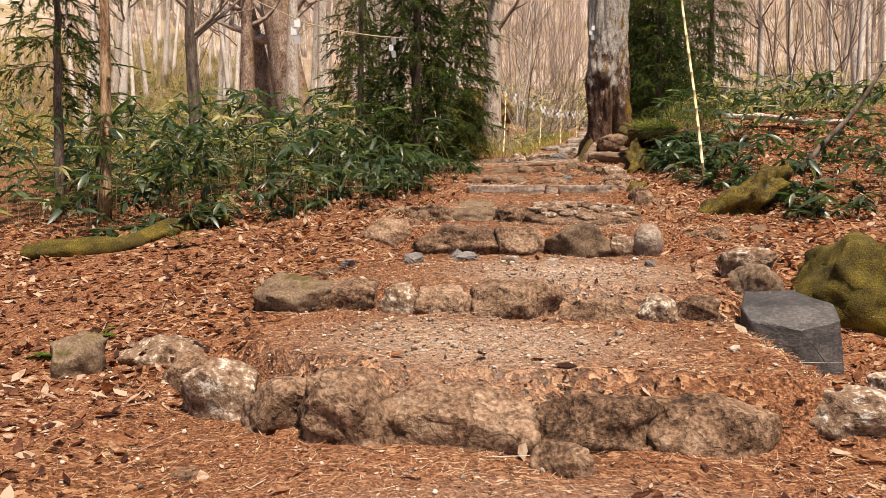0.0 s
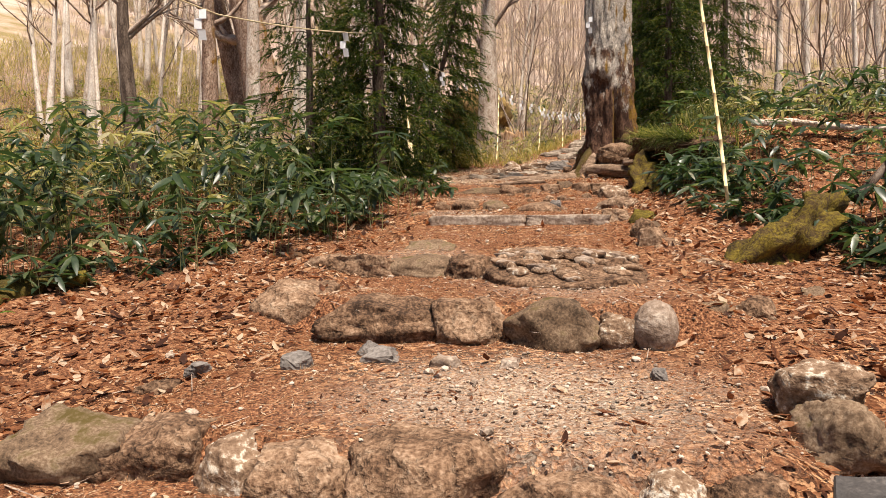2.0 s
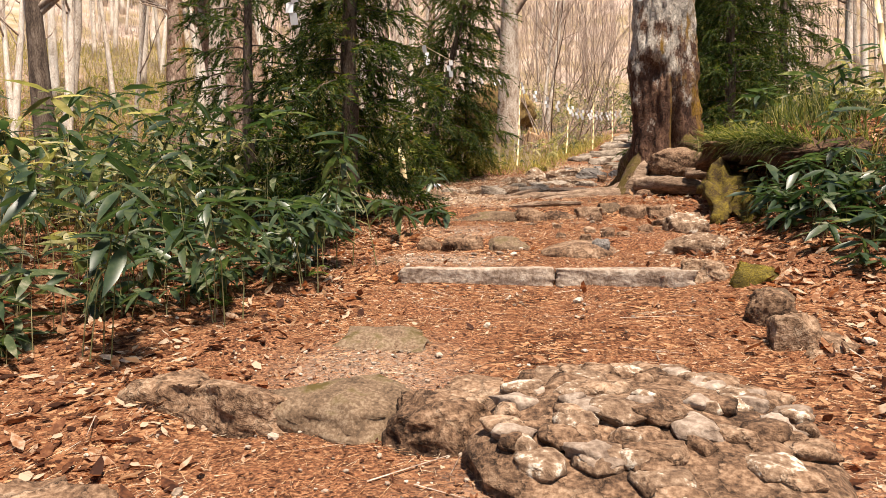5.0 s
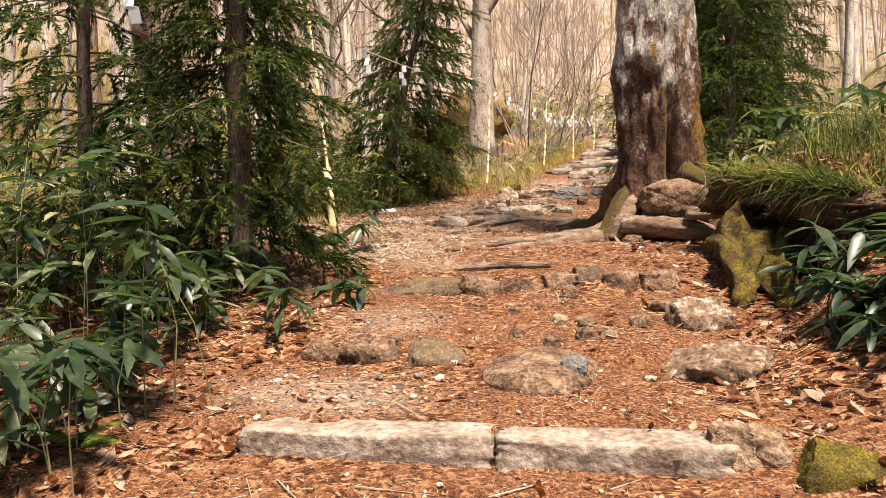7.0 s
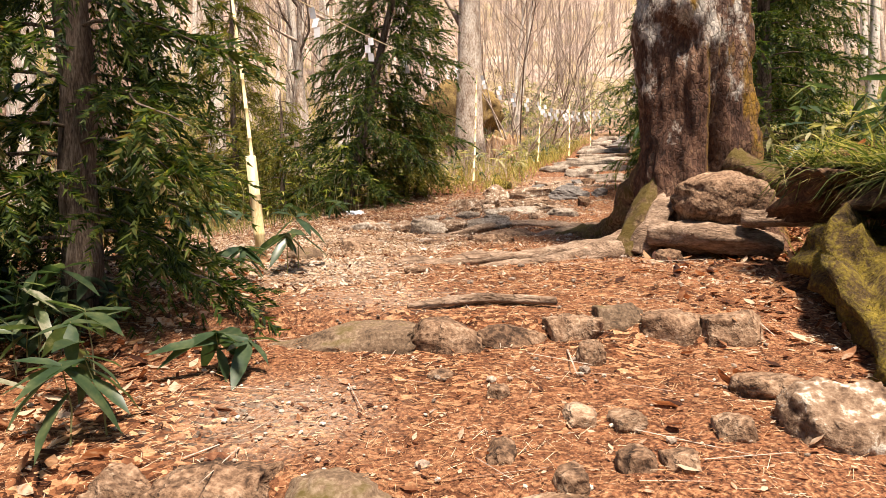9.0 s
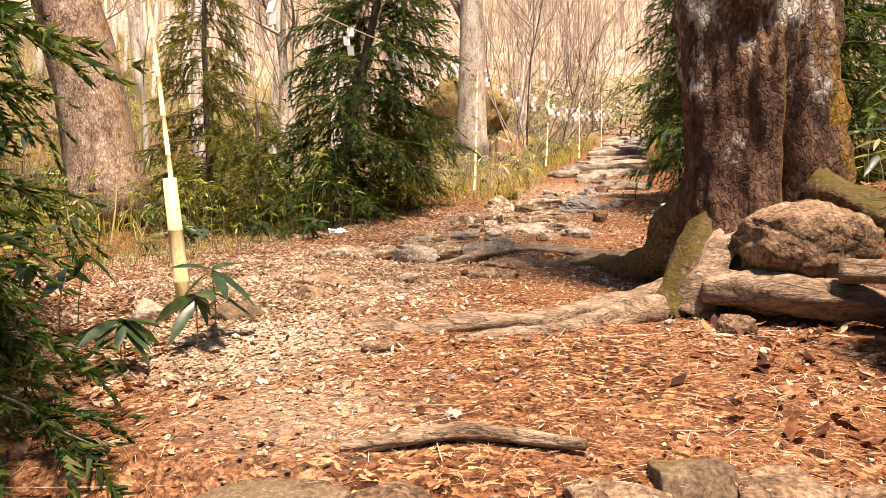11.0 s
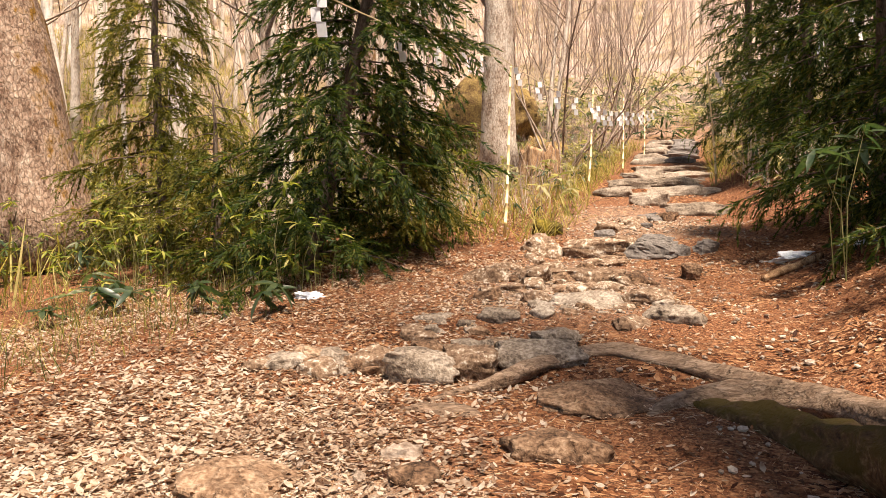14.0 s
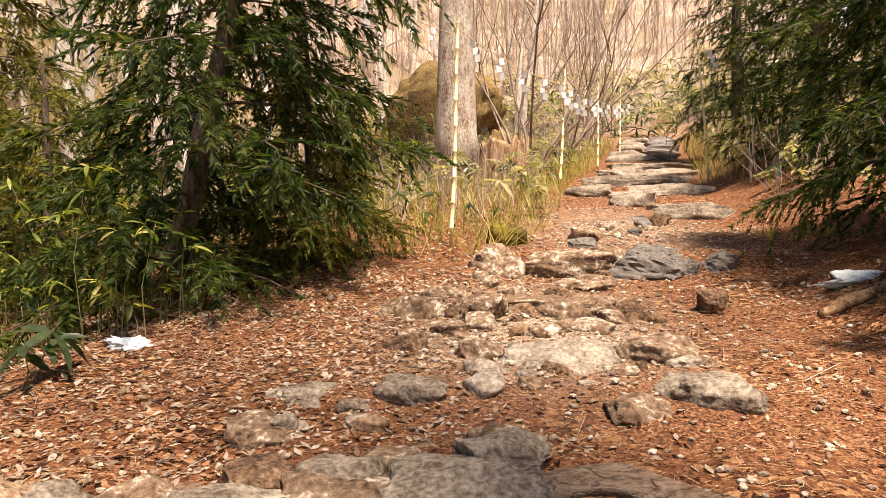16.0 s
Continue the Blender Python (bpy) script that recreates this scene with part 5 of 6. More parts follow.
def sasa(rnd, x, y, z, height, leaves, place, turns, culms, size=0.24):
    """One stem of bamboo grass with its fan of broad leaves."""
    la, lt = rnd.uniform(0, 6.28), rnd.uniform(0.02, 0.35)
    top = np.array([x + math.cos(la) * lt * height, y + math.sin(la) * lt * height, z + height])
    base = np.array([x, y, z - 0.03])
    mid = (base + top) / 2 + np.array([math.cos(la), math.sin(la), 0]) * -0.08 * height
    culms.append((base, mid, top))
    turn0 = rnd.uniform(0, 6.28)
    for k in range(leaves):
        s = rnd.uniform(0.0, 0.06) if k < 5 else rnd.uniform(0.06, 0.40)
        p = top + (mid - top) * s * 1.8
        place.append(p)
        turns.append((turn0 + k * 1.25 + rnd.uniform(-0.4, 0.4), rnd.uniform(-0.75, 0.30), rnd.uniform(-0.6, 0.6), size * rnd.uniform(0.55, 1.2)))


def culm_tubes(g, culms, r=0.004):
    for b, m, t in culms:
        tube(g, [b, m, t], [r, r * 0.85, r * 0.5], 4, cap=False)


def sasa_patch(label, spots, material, seed, size=0.24, tall=(0.5, 1.1)):
    """A stand of bamboo grass too dense to count."""
    rnd = random.Random(seed)
    place, turns, culms = [], [], []
    for x, y in spots:
        sasa(rnd, x, y, float(land(x, y)), tall[0] + (tall[1] - tall[0]) * rnd.random() ** 1.7, rnd.randint(5, 9), place, turns, culms, size)
    g = Geo()
    r = np.array(turns)
    g.stamp(LEAF_V, LEAF_F, rots(r[:, 0], r[:, 1], r[:, 2], r[:, 3]), np.array(place))
    tagged(part("bamboo_grass", g.mesh("bamboo_grass", material)), label, "bamboo grass", kind="stuff")
    g = Geo()
    culm_tubes(g, culms)
    tagged(part("bamboo_grass_stems", g.mesh("bamboo_grass_stems", M_SASA_DRY)), "thin dry stems of " + label, "bamboo grass", kind="stuff")


def scatter(rnd, n, box, keep):
    out = []
    while len(out) < n:
        x, y = rnd.uniform(box[0], box[1]), rnd.uniform(box[2], box[3])
        if keep(x, y):
            out.append((x, y))
    return out


rnd = random.Random(9)
edge_l = lambda y: np.interp(y, [6, 8, 9.5, 11, 12.5, 14, 16, 20], [-6.5, -4.25, -3.1, -2.5, -2.6, -2.85, -3.4, -6.0])
sasa_patch("dense green bamboo grass along the path", scatter(rnd, 640, (-9, -1.8, 7.6, 17), lambda x, y: x < edge_l(y) - 0.2 * rnd.random()), M_SASA, 91, 0.29, (0.3, 1.75))
sasa_patch("sun-bleached bamboo grass among the green", scatter(rnd, 200, (-9.5, -1.8, 7.8, 18), lambda x, y: x < edge_l(y) - 0.3 * rnd.random()), M_SASA_DRY, 97, 0.27, (0.3, 1.6))
sasa_patch("sunlit yellow-green bamboo grass behind the stand", scatter(rnd, 900, (-26, -4, 11, 42), lambda x, y: x < edge_l(min(y, 20)) - 1.0 and not (-11.5 < x < -7.2 and 19 < y < 26)), M_SASA_DRY, 92, 0.30, (0.4, 1.1))
edge_r = lambda y: np.interp(y, [6, 9, 11, 13, 14.5, 16, 18], [4.6, 3.6, 2.6, 2.3, 2.2, 2.4, 2.6])
sasa_patch("dark green bamboo grass on the bank", scatter(rnd, 330, (1.9, 8, 9.5, 20), lambda x, y: x > edge_r(y) + 0.3 * rnd.random() and math.hypot(x - 1.5, y - 17) > 0.95), M_SASA, 93, 0.27, (0.3, 0.95))
sasa_patch("sunlit bamboo grass on the right slope", scatter(rnd, 520, (3, 14, 13, 30), lambda x, y: x > 3.2), M_SASA_DRY, 94, 0.25, (0.35, 0.9))
sasa_patch("low green undergrowth beside the upper steps", scatter(rnd, 420, (-6, 9, 26, 46), lambda x, y: abs(x - path_mid(y)) > 1.5), M_SASA_DRY, 95, 0.26, (0.25, 0.85))
sasa_patch("low leafy undergrowth on the slopes beside the steps", scatter(rnd, 700, (-14, 16, 30, 56), lambda x, y: abs(x - path_mid(y)) > 2.0), M_SASA_DRY, 98, 0.34, (0.3, 1.0))
sasa_patch("green leafy undergrowth on the slopes beside the steps", scatter(rnd, 420, (-14, 16, 30, 56), lambda x, y: abs(x - path_mid(y)) > 2.0), M_SASA, 99, 0.32, (0.3, 0.9))
sasa_patch("low green undergrowth beside the upper steps", scatter(rnd, 260, (-6, 9, 26, 48), lambda x, y: abs(x - path_mid(y)) > 1.6), M_SASA, 96, 0.22, (0.25, 0.7))


sasa_patch("short bamboo grass fringing the stand", scatter(rnd, 190, (-7, -1.6, 7.2, 14.5), lambda x, y: edge_l(y) - 0.5 < x < edge_l(y) + 0.45), M_SASA, 101, 0.25, (0.1, 0.55))
sasa_patch("short bamboo grass fringing the bank", scatter(rnd, 150, (1.9, 5, 9.0, 14), lambda x, y: edge_r(y) - 0.5 < x < edge_r(y) + 0.5), M_SASA, 102, 0.24, (0.1, 0.5))


sasa_patch("yellow-green undergrowth closing the head of the steps", scatter(rnd, 420, (-4, 14, 48, 66), lambda x, y: True), M_SASA_DRY, 103, 0.5, (0.4, 1.4))
sasa_patch("green undergrowth closing the head of the steps", scatter(rnd, 300, (-4, 14, 48, 64), lambda x, y: True), M_SASA, 104, 0.45, (0.4, 1.3))
sasa_patch("leafy yellow-green shrubs behind the terrace", scatter(rnd, 1150, (-12, -3.0, 21.6, 31), lambda x, y: not (-7.9 < x < -6.6 and y < 23.5)), M_SHRUB, 106, 0.15, (0.25, 1.25))
sasa_patch("leafy shrubs climbing the left hillside", scatter(rnd, 900, (-24, -2.5, 29, 52), lambda x, y: x < path_mid(y) - 2.2), M_SHRUB, 107, 0.24, (0.3, 1.3))
sasa_patch("leafy shrubs on the right slope", scatter(rnd, 450, (3.6, 15, 24, 46), lambda x, y: x > path_mid(y) + 2.0), M_SHRUB, 108, 0.22, (0.3, 1.1))
sasa_patch("low green undergrowth round the left trees", scatter(rnd, 420, (-16, -4.5, 21, 34), lambda x, y: rnd.random() < 0.8), M_SASA, 105, 0.26, (0.2, 0.7))


def sasa_plant(label, x, y, stems, height, seed, size=0.31, material=None):
    """A single clump near the path: stems and leaves."""
    rnd = random.Random(seed)
    thing = tagged(new("bamboo_grass_clump"), label, "bamboo grass", "bamboo grass clumps by the path")
    thing.location = (x, y, floor_z(x, y))
    place, turns, culms = [], [], []
    for _ in range(stems):
        sasa(rnd, rnd.gauss(0, 0.10), rnd.gauss(0, 0.10), 0.0, height * rnd.uniform(0.7, 1.1), rnd.randint(6, 9), place, turns, culms, size)
    for c in culms:
        g = Geo()
        culm_tubes(g, [c], 0.005)
        part("stem", g.mesh("stem", M_SASA_DRY), thing)
    for p, r in zip(place, turns):
        g = Geo()
        g.stamp(LEAF_V, LEAF_F, rots(*[np.array([k]) for k in r]), p[None])
        part("leaf", g.mesh("leaf", material or M_SASA), thing)


for k, (x, y, s, h) in enumerate(((-2.05, 9.9, 4, 0.9), (-1.7, 10.6, 3, 0.75), (-2.5, 9.2, 4, 1.0), (-1.75, 11.4, 3, 1.25), (-2.4, 12.0, 3, 0.7), (-1.55, 12.6, 2, 0.35), (-1.9, 13.3, 2, 0.45),
                                  (-1.35, 13.5, 2, 0.22), (-2.0, 11.0, 3, 0.6), (-3.1, 8.6, 4, 0.9), (-4.7, 7.9, 3, 1.0), (-5.4, 7.2, 2, 0.8), (-1.75, 15.55, 2, 0.42), (-2.7, 15.6, 3, 0.55), (-2.05, 15.0, 2, 0.4),
                                  (2.75, 11.3, 3, 0.5), (2.3, 12.2, 2, 0.45), (2.2, 13.0, 2, 0.5), (1.95, 12.6, 2, 0.4), (3.3, 9.0, 2, 0.5), (3.5, 10.4, 3, 0.6), (2.6, 15.2, 3, 0.6), (2.3, 15.5, 3, 0.5),
                                  (2.15, 20.5, 4, 1.3), (1.95, 21.5, 4, 1.2), (2.2, 22.3, 3, 1.0), (-3.3, 21.0, 2, 0.3), (-4.3, 21.4, 2, 0.35), (-5.4, 21.8, 3, 0.4))):
    sasa_plant("clump of broad-leaved green bamboo grass", x, y, s, h, 300 + k)

def fern(x, y, fronds, size, seed):
    rnd = random.Random(seed)
    thing = tagged(new("fern"), "small bright green fern in dead leaves", "fern", "ferns in the litter")
    thing.location = (x, y, floor_z(x, y))
    for _ in range(fronds):
        a, lift = rnd.uniform(0, 6.28), rnd.uniform(0.5, 1.3)
        ln = size * rnd.uniform(0.7, 1.15)
        g = Geo()
        d = np.array([math.cos(a), math.sin(a), 0])
        line = np.array([d * ln * s * 0.8 + np.array([0, 0, ln * (lift * s - 0.75 * s * s)]) for s in np.linspace(0, 1, 9)])
        tube(g, line, np.linspace(0.003, 0.001, 9), 3, cap=False)
        for k in range(1, 26):
            s = k / 26
            p = np.array([np.interp(s, np.linspace(0, 1, 9), line[:, c]) for c in range(3)])
            wing = ln * 0.24 * math.sin(math.pi * min(1, s * 0.85 + 0.15)) + 0.004
            for sd in (-1, 1):
                q = np.array([-d[1], d[0], 0]) * sd * wing + d * wing * 0.35 + np.array([0, 0, -0.15 * wing])
                w = d * 0.006
                g.add([p - w, p + w, p + q], [(0, 1, 2)])
        part("frond", g.mesh("frond", M_FERN, False), thing)


for k, (x, y, n, size) in enumerate(((-3.4, 4.75, 7, 0.34), (-3.55, 4.5, 5, 0.26), (-3.95, 7.0, 6, 0.30), (-1.95, 11.0, 5, 0.26), (-2.3, 10.3, 5, 0.24))):
    fern(x, y, n, size, 700 + k)

# ---- dry grass ----
BLADE_V = np.array([(-0.012, 0, 0), (0.012, 0, 0), (-0.009, 0.25, 0.45), (0.009, 0.25, 0.45), (0, 0.6, 0.75)])
BLADE_F = [(0, 1, 3, 2), (2, 3, 4)]


def grass(label, spots, material, seed, size):
    rng = np.random.default_rng(seed)
    p = np.array(spots)
    g = Geo()
    n = len(p)
    g.stamp(BLADE_V, BLADE_F, rots(rng.uniform(0, 6.28, n), rng.normal(0, 0.35, n), rng.normal(0, 0.2, n), size * rng.uniform(0.5, 1.2, n)), np.c_[p, land(p[:, 0], p[:, 1])])
    tagged(part("grass", g.mesh("grass", material)), label, "grass", kind="stuff")


def hanging_grass():
    """Tufts drooping over the lip of the earth bank."""
    rng = np.random.default_rng(12)
    n = 1700
    s = rng.uniform(0, 1, n)
    x = 2.0 + 0.5 * s + rng.normal(0, 0.10, n)
    y = 15.55 - 2.0 * s + rng.normal(0, 0.05, n)
    z = np.interp(s, [0, 0.35, 0.7, 1], [3.36, 3.30, 3.22, 3.12]) + rng.normal(0, 0.035, n)
    g = Geo()
    g.stamp(BLADE_V * np.array([1.1, 1, 0.55]), BLADE_F, rots(rng.normal(1.57, 0.8, n), rng.uniform(-1.45, 0.1, n), rng.normal(0, 0.3, n), rng.uniform(0.2, 0.62, n)), np.c_[x, y, z])
    tagged(part("grass_fringe", g.mesh("grass_fringe", M_GREENGRASS)), "green and straw grass drooping over the bank's lip", "grass", kind="stuff")


grass("straw-yellow dry grass beside the upper steps", scatter(rnd, 9000, (-4.5, 6, 24.5, 46), lambda x, y: abs(x - path_mid(y)) > 1.25 and (x < 0.5 or y > 31)), M_DRYGRASS, 1, 0.6)
grass("green and dry grass hanging over the bank", scatter(rnd, 1200, (1.9, 3.4, 13.4, 16.2), lambda x, y: x > 2.45 - 0.2 * (y - 14.7)), M_GREENGRASS, 2, 0.50)
hanging_grass()
grass("straw-coloured undergrowth on the left hillside", scatter(rnd, 24000, (-34, -6, 22, 60), lambda x, y: x < -6 - 0.05 * y), M_DRYGRASS, 5, 1.1)
grass("straw-coloured undergrowth on the right hillside", scatter(rnd, 12000, (5, 34, 20, 60), lambda x, y: x > 5 + 0.05 * y), M_DRYGRASS, 6, 1.0)
grass("dry weeds on the terrace edge", scatter(rnd, 1200, (-11, -3.5, 19.5, 24), lambda x, y: rnd.random() < 0.7), M_DRYGRASS, 3, 0.3)
grass("green weeds on the terrace edge", scatter(rnd, 2200, (-11, -3.8, 19.0, 23.5), lambda x, y: rnd.random() < 0.7), M_GREENGRASS, 4, 0.3)

# ---- bamboo poles, ropes and paper streamers ----
def bamboo_pole(label, base, top, r, sleeve=0.0):
    thing = tagged(new("bamboo_pole"), label, "bamboo pole", "bamboo poles along the path")
    b, t = np.array(base, float), np.array(top, float)
    thing.location = tuple(b)
    ln = np.linalg.norm(t - b)
    s, rad = [0.0], [r]
    step = 0.28
    while s[-1] < 1:
        k = min(1.0, s[-1] + step / ln)
        for f, q in ((-0.012, 1.0), (-0.004, 1.14), (0.004, 1.14), (0.012, 1.0)):
            s.append(min(k + f / ln, 1.0 + f * 0.001))
            rad.append(r * q * (1 - 0.35 * k))
        s[-1] = k
    g = Geo()
    line = np.array([(t - b) * q for q in s])
    line[:, 0] += 0.012 * np.sin(np.array(s) * 5)
    tube(g, line, rad, 10)
    part("culm", g.mesh("culm", M_BAMBOO), thing)
    if sleeve:
        g = Geo()
        d = (t - b) / ln
        tube(g, [d * -0.15, d * 0.2, d * 0.212, d * 0.224, d * sleeve * 0.6, d * sleeve * 0.61, d * sleeve * 0.62, d * sleeve], [0.052, 0.051, 0.056, 0.051, 0.050, 0.055, 0.050, 0.047], 14)
        part("stake", g.mesh("stake", M_BAMBOO), thing, "thick sawn bamboo stake")
    return thing


bamboo_pole("leaning yellow bamboo pole in a thick sawn stake", (-2.48, 16.4, 2.68), (-2.78, 16.45, 5.7), 0.019, 0.95)
bamboo_pole("thin leaning bamboo pole on the bank", (2.46, 11.05, floor_z(2.46, 11.05) - 0.05), (2.02, 11.0, 5.2), 0.022)
bamboo_pole("thin bamboo pole at the path edge", (-1.47, 25.1, 3.55), (-1.34, 25.1, 6.1), 0.022)
bamboo_pole("thin bamboo pole beside the upper steps", (-0.2, 31.0, 4.4), (-0.06, 31.0, 6.8), 0.024)
bamboo_pole("thin bamboo pole beside the upper steps", (2.55, 31.0, 4.5), (2.35, 31.0, 7.2), 0.024)
bamboo_pole("thin bamboo pole beside the upper steps", (0.85, 36.0, 5.0), (0.9, 36.0, 7.4), 0.024)
bamboo_pole("thin bamboo pole beside the upper steps", (1.9, 41.0, 5.8), (1.95, 41.0, 8.2), 0.024)


def streamer_mesh(seed):
    """A zigzag paper streamer, 0.3 m tall, hanging from its top."""
    rnd = random.Random(seed)
    g = Geo()
    x, z, y, w, h = 0.0, 0.0, 0.0, 0.075, 0.11
    v, f = [], []
    for k in range(3):
        dy = rnd.uniform(-0.04, 0.04)
        v += [(x - w / 2, y, z), (x + w / 2, y + 0.01, z), (x + w / 2 + 0.01, y + dy, z - h), (x - w / 2 + 0.01, y + dy - 0.01, z - h)]
        f.append(tuple(range(4 * k, 4 * k + 4)))
        if k:
            f.append((4 * k - 1, 4 * k - 2, 4 * k + 1, 4 * k))
        x, z, y = x + rnd.choice((-1, 1)) * 0.045, z - h - 0.004, y + dy
    g.add(v, f)
    return g.mesh("paper_streamer", M_PAPER, False)


STREAMERS = [streamer_mesh(k) for k in range(4)]


def rope(label, posts, sag, papers, r=0.010, size=1.0):
    """A straw rope slung from post to post, with paper streamers hung on it."""
    pts = []
    for a, b in zip(posts, posts[1:]):
        a, b = np.array(a, float), np.array(b, float)
        for s in np.linspace(0, 1, 13)[: -1 if b is not posts[-1] else 13]:
            pts.append(a + (b - a) * s - np.array([0, 0, sag * 4 * s * (1 - s)]))
    pts.append(np.array(posts[-1], float))
    g = Geo()
    tube(g, pts, np.full(len(pts), r), 6)
    tagged(part("straw_rope", g.mesh("straw_rope", M_ROPE)), label, "rope")
    arr = np.array(pts)
    for k, s in enumerate(papers):
        q = s * (len(arr) - 1)
        p = [float(np.interp(q, np.arange(len(arr)), arr[:, c])) for c in range(3)]
        ob = tagged(new("paper_streamer", STREAMERS[k % 4]), "white zigzag paper streamer hanging from a straw rope", "paper streamer", "paper streamers on the ropes")
        ob.matrix_basis = pose(p[0], p[1] - 0.012, p[2] - 0.004, 0, 0, (k * 37) % 50 - 25) @ Matrix.Scale(size, 4)


rope("thin straw rope slung before the cedars", [(-5.72, 8.3, 5.3), (-3.54, 10.06, 4.36), (-2.58, 14.0, 5.12)], 0.06, [0.18, 0.47, 0.86], 0.009, 1.1)
rope("straw rope tied from the cedar towards the upper path", [(-2.58, 14.0, 5.12), (-2.45, 32.7, 8.0)], 0.35, [0.22, 0.36, 0.5, 0.62, 0.74, 0.86], 0.008, 1.1)
rope("straw rope slung between poles beside the upper steps", [(-1.95, 28.8, 7.1), (-0.08, 31.0, 6.45), (0.88, 36.0, 7.0), (1.93, 41.0, 7.7), (3.0, 46.0, 8.6)], 0.12,
     [0.04, 0.10, 0.15, 0.20, 0.24, 0.28, 0.33, 0.38, 0.43, 0.48, 0.54, 0.6, 0.66, 0.72, 0.8, 0.88], 0.008, 1.15)
rope("straw rope slung between cedars and poles", [(2.36, 31.0, 7.0), (3.9, 29.4, 7.1), (3.0, 23.8, 6.6)], 0.15, [0.05, 0.2, 0.4, 0.62, 0.85], 0.008, 1.1)
ob = tagged(new("paper_streamer", STREAMERS[1]), "white paper streamer pinned to the old tree's bark", "paper streamer", "paper streamers on the ropes")
ob.matrix_basis = pose(1.14, 16.76, 5.98, 0, 0, -20)

# ---- stump, mound, snow ----
def stump(x, y, r, h, seed):
    rnd = random.Random(seed)
    g = Geo()
    n_a = 40
    rings = []
    for k, s in enumerate(np.linspace(0, 1, 12)):
        row = []
        for j in range(n_a):
            a = j / n_a * 2 * math.pi
            rag = noise.noise(Vector((math.cos(a) * 3, math.sin(a) * 3, seed)))
            rr = r * (1.35 - 0.45 * s ** 0.5) * (1 + 0.16 * rag + 0.08 * math.sin(9 * a))
            row.append((math.cos(a) * rr, math.sin(a) * rr, -0.1 + s * h * (1 + 0.35 * rag)))
        rings.append(row)
    inner = [(x0 * 0.7, y0 * 0.7, z0 - 0.25) for x0, y0, z0 in rings[-1]]
    rings.append(inner)
    m = len(rings)
    g.add(np.array(rings).reshape(-1, 3), [(i * n_a + j, i * n_a + (j + 1) % n_a, (i + 1) * n_a + (j + 1) % n_a, (i + 1) * n_a + j) for i in range(m - 1) for j in range(n_a)] + [tuple(range((m - 1) * n_a, m * n_a))])
    ob = tagged(part("tree_stump", g.mesh("tree_stump", M_STUMP)), "broken reddish rotten stump with ragged top", "stump")
    ob.location = (x, y, floor_z(x, y))


stump(-1.35, 32.4, 0.5, 0.95, 3)
rock("tall root-bound mound with golden-brown moss", -3.5, 36.8, floor_z(-3.5, 36.8) - 0.5, 2.8, 2.9, M_MOUND, d=2.4, square=0.95, rough=0.16, cuts=3, sub=4)
rock("mossy shoulder of a root-bound mound", -1.9, 37.2, floor_z(-1.9, 37.2) - 0.5, 1.7, 1.6, M_MOUND, d=1.6, square=0.95, rough=0.16, cuts=3, sub=4)
rock("mossy shoulder of a root-bound mound", -5.4, 36.6, floor_z(-5.4, 36.6) - 0.4, 1.7, 1.6, M_MOUND, d=1.6, square=0.95, rough=0.16, cuts=3, sub=4)


def snow_patch(x, y, w, d, seed):
    g = stone_mesh(w, d, 0.10, seed, M_SNOW, square=0.8, rough=0.45, cuts=3)
    g.name = "snow_patch"
    ob = tagged(part("snow_patch", g), "leftover patch of dirty white snow", "snow", "leftover snow patches")
    ob.location = (x, y, floor_z(x, y) - 0.05)


for k, (x, y, w, d) in enumerate(((-12.6, 27.4, 1.5, 1.2), (-15.5, 31.0, 3.0, 1.2), (-16.0, 33.5, 2.6, 1.0), (-3.1, 21.7, 0.2, 0.13), (2.0, 23.3, 0.4, 0.2), (2.5, 22.9, 0.3, 0.2), (-19, 36, 2.0, 1.0))):
    snow_patch(x, y, w, d, 500 + k)


# ---- litter and grit ----
DEAD_V = np.array([(0, 0, 0), (-0.22, 0.35, 0.06), (0.22, 0.35, 0.05), (-0.16, 0.72, 0.03), (0.16, 0.72, 0.05), (0, 1.0, 0.10)])
DEAD_F = [(0, 2, 1), (1, 2, 4, 3), (3, 4, 5)]


def strew(name, label, n, box, weight, tv, tf, material, size, seed, lift=0.004, tilt=0.25, category="leaf litter"):
    """Small pieces lying on the ground, thick where the weight is high."""
    rng = np.random.default_rng(seed)
    x = rng.uniform(box[0], box[1], n * 3)
    y = rng.uniform(box[2], box[3], n * 3)
    ok = rng.random(n * 3) < weight(x, y)
    x, y = x[ok][:n], y[ok][:n]
    z = np.array([land(a, b) for a, b in ((x, y),)])[0] + bumps(x, y)
    m = len(x)
    g = Geo()
    g.stamp(tv, tf, rots(rng.uniform(0, 6.28, m), rng.normal(0, tilt, m), rng.normal(0, tilt, m), size * np.minimum(rng.lognormal(0, 0.35, m), 1.5)), np.c_[x, y, z + lift])
    tagged(part(name, g.mesh(name, material, False)), label, category, kind="stuff")


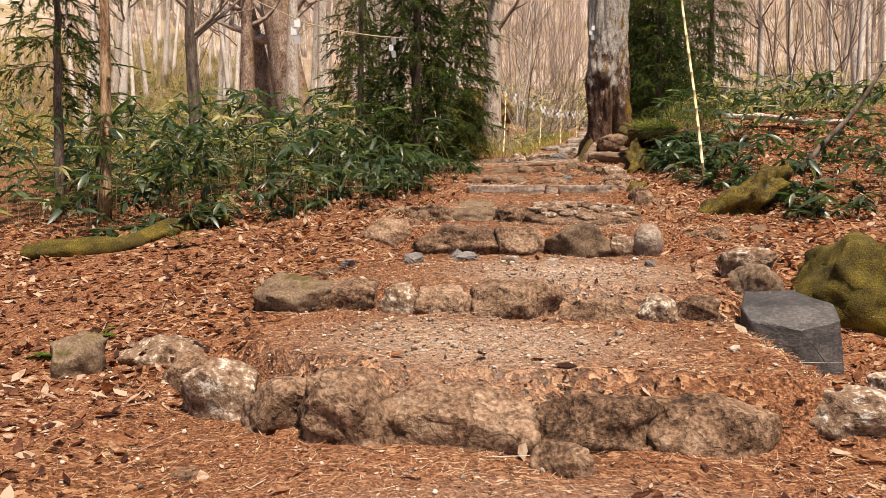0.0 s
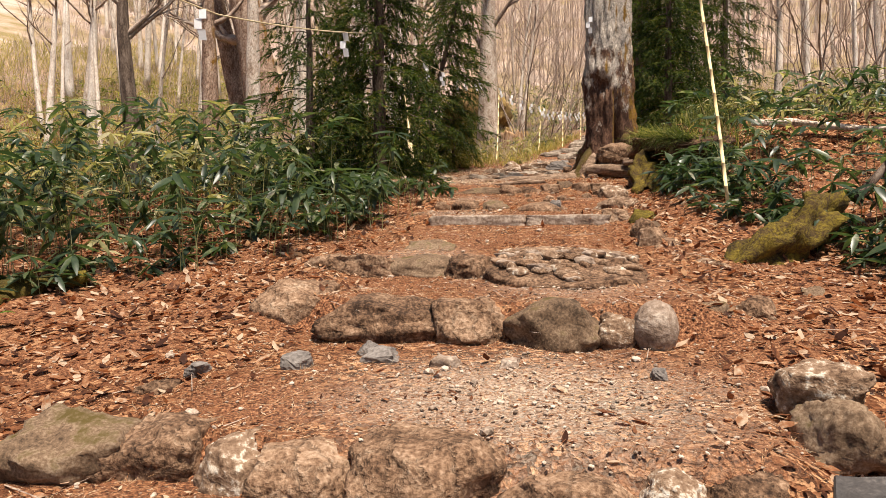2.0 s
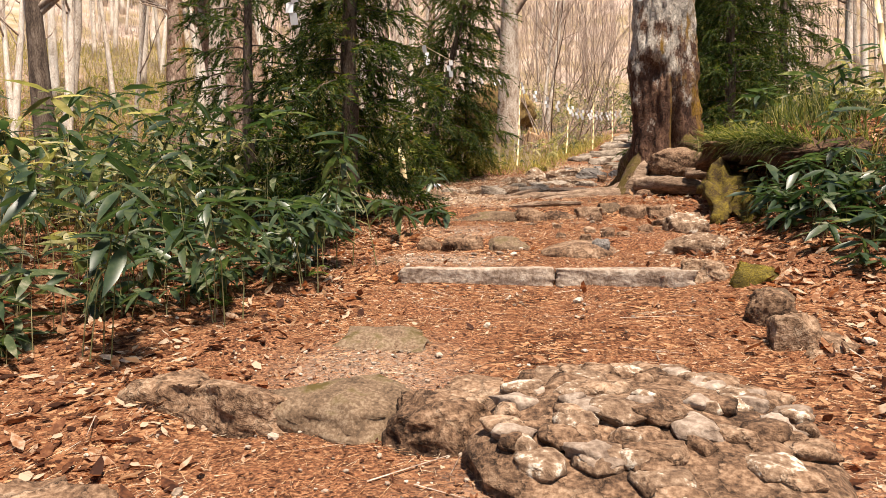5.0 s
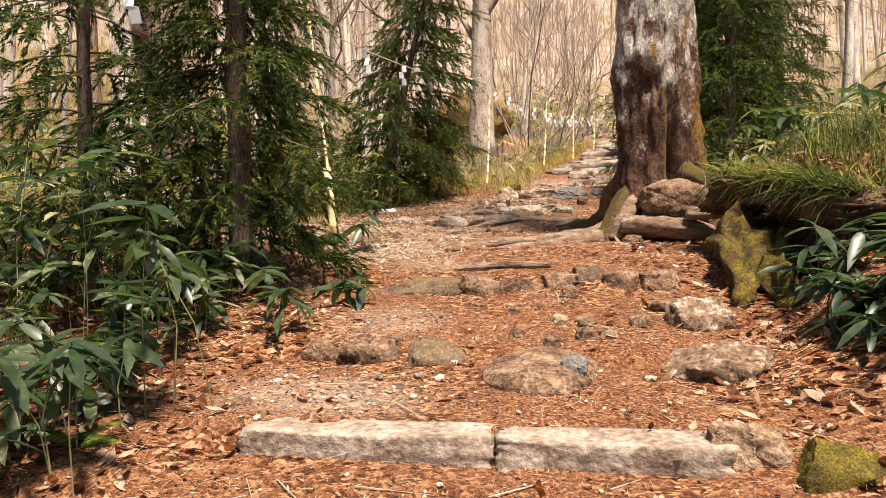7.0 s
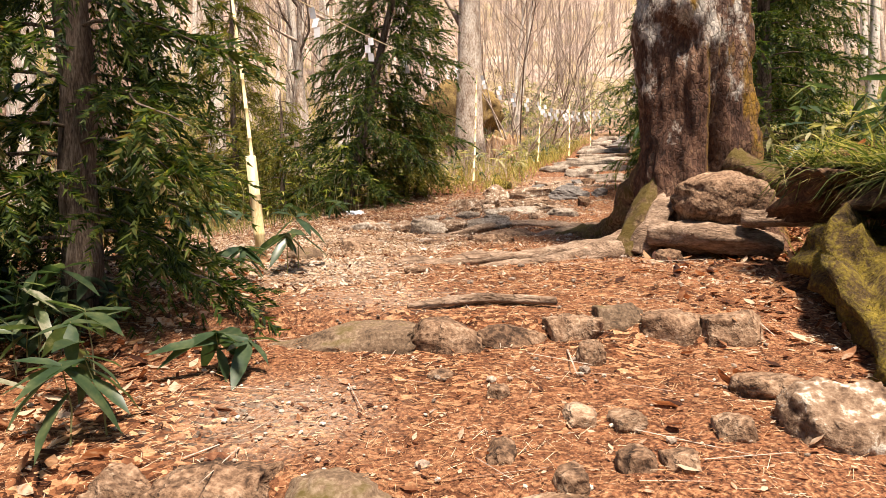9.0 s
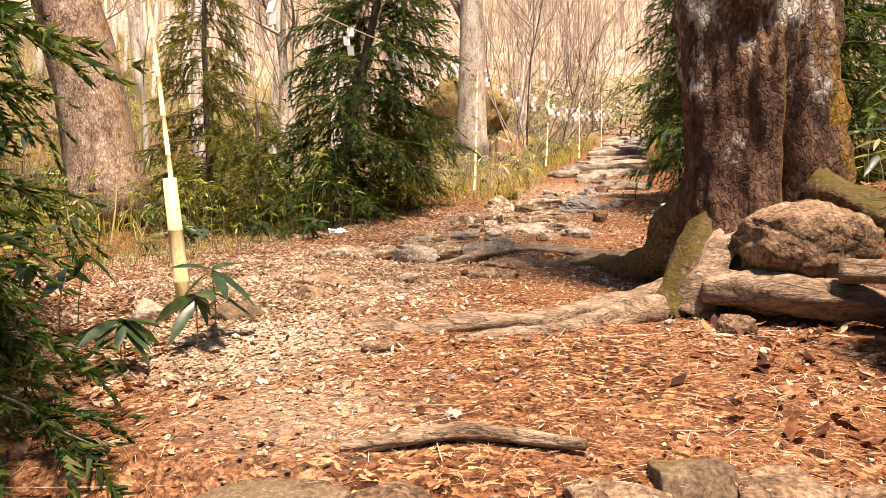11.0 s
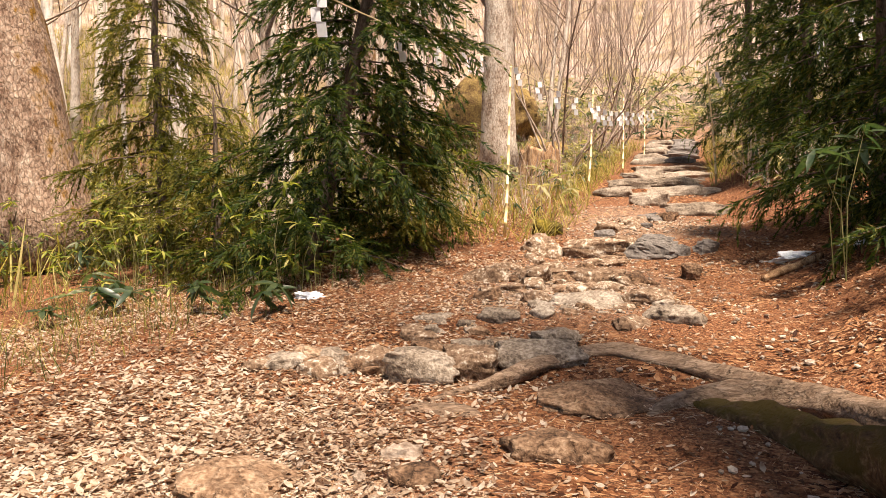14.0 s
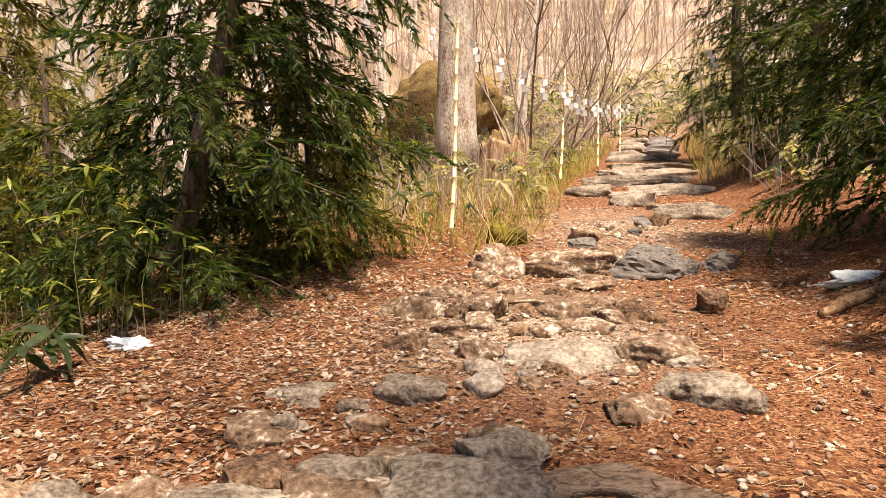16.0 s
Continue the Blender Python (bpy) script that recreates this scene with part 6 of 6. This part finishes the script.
off_path = lambda x, y: 0.04 + 0.96 * smoothstep(-0.35, 0.5, np.abs(x - path_mid(y)) - path_half(y))
strew("dead_leaves", "thick brown and tan dead leaves beside the path", 42000, (-7, 6, -1, 17), off_path, DEAD_V, DEAD_F, M_LITTER, 0.085, 1, tilt=0.35)
strew("dead_leaves", "scattered dead leaves on the terrace", 26000, (-8, 4.5, 16, 31), lambda x, y: 0.10 + 0.9 * off_path(x, y), DEAD_V, DEAD_F, M_LITTER, 0.045, 2, tilt=0.3)
strew("bleached_leaves", "pale bleached leaves and chips covering the terrace", 42000, (-6.5, 1.6, 14.8, 24), lambda x, y: 0.08 + 0.92 * smoothstep(0.2, -1.8, x), DEAD_V, DEAD_F, M_LITTER_PALE, 0.043, 14, tilt=0.3)
strew("bleached_leaves", "thick pale chips of bleached leaf over the gravel", 16000, (-5.0, -0.8, 15.6, 20.0), lambda x, y: np.exp(-(((x + 2.5) / 1.2) ** 2 + ((y - 17.9) / 1.5) ** 2)), DEAD_V, DEAD_F, M_LITTER_PALE, 0.046, 15, lift=0.012, tilt=0.25)
NEEDLE_V = np.array([(-0.013, 0, 0.01), (0.013, 0, 0.0), (0.026, 1.0, 0.02), (0.014, 1.0, 0.03)])
NEEDLE_F = [(0, 1, 2, 3)]
on_path = lambda x, y: (1 - 0.8 * smoothstep(0.2, 0.9, np.abs(x - path_mid(y)) - path_half(y))) * (1 - 0.65 * grit_at(x, y))
strew("needle_litter", "reddish fallen needles and twig bits on the path", 150000, (-3.2, 2.4, 0, 16), on_path, NEEDLE_V, NEEDLE_F, M_NEEDLE, 0.055, 3, tilt=0.2)
strew("leaf_fragments", "crumbled brown leaf fragments over the path", 36000, (-3.0, 2.4, 0, 28), lambda x, y: np.full(np.shape(x), 0.8), DEAD_V, DEAD_F, M_LITTER, 0.028, 13, tilt=0.35)
strew("needle_litter", "reddish fallen needles and twig bits on the terrace", 90000, (-6, 3, 16, 27), lambda x, y: 0.6 + 0.4 * on_path(x, y), NEEDLE_V, NEEDLE_F, M_NEEDLE, 0.06, 4, tilt=0.12)
bm = bmesh.new()
bmesh.ops.create_icosphere(bm, subdivisions=1, radius=0.5)
PEB_V = np.array([(v.co.x * (1 + 0.3 * noise.noise(v.co * 4)), v.co.y * 0.8, v.co.z * 0.5 + 0.1) for v in bm.verts])
PEB_F = [tuple(v.index for v in f.verts) for f in bm.faces]
bm.free()
strew("grit", "pale broken stone and grit trodden into the path", 15000, (-3.4, 1.8, 0, 20), lambda x, y: np.clip(grit_at(x, y) ** 1.2 + 0.05, 0, 1), PEB_V, PEB_F, M_PEBBLE, 0.024, 5, tilt=0.3, category="gravel")
strew("grit", "small stones in the upper path", 5000, (-2, 2.2, 19, 30), lambda x, y: np.clip(grit_at(x, y) + 0.12, 0, 1), PEB_V, PEB_F, M_PEBBLE, 0.035, 6, tilt=0.3, category="gravel")
strew("pebbles", "scattered larger pebbles in the litter", 260, (-2.2, 2.0, 1, 24), lambda x, y: 0.2 + 0.8 * grit_at(x, y), PEB_V, PEB_F, M_PEBBLE, 0.06, 8, tilt=0.2, category="gravel")
strew("twigs", "dry twigs strewn over the litter", 900, (-4, 3, 0, 24), lambda x, y: np.full(np.shape(x), 0.5), NEEDLE_V * np.array([0.7, 1, 0.3]), NEEDLE_F, M_TWIG, 0.32, 9, lift=0.012, tilt=0.06, category="twigs")
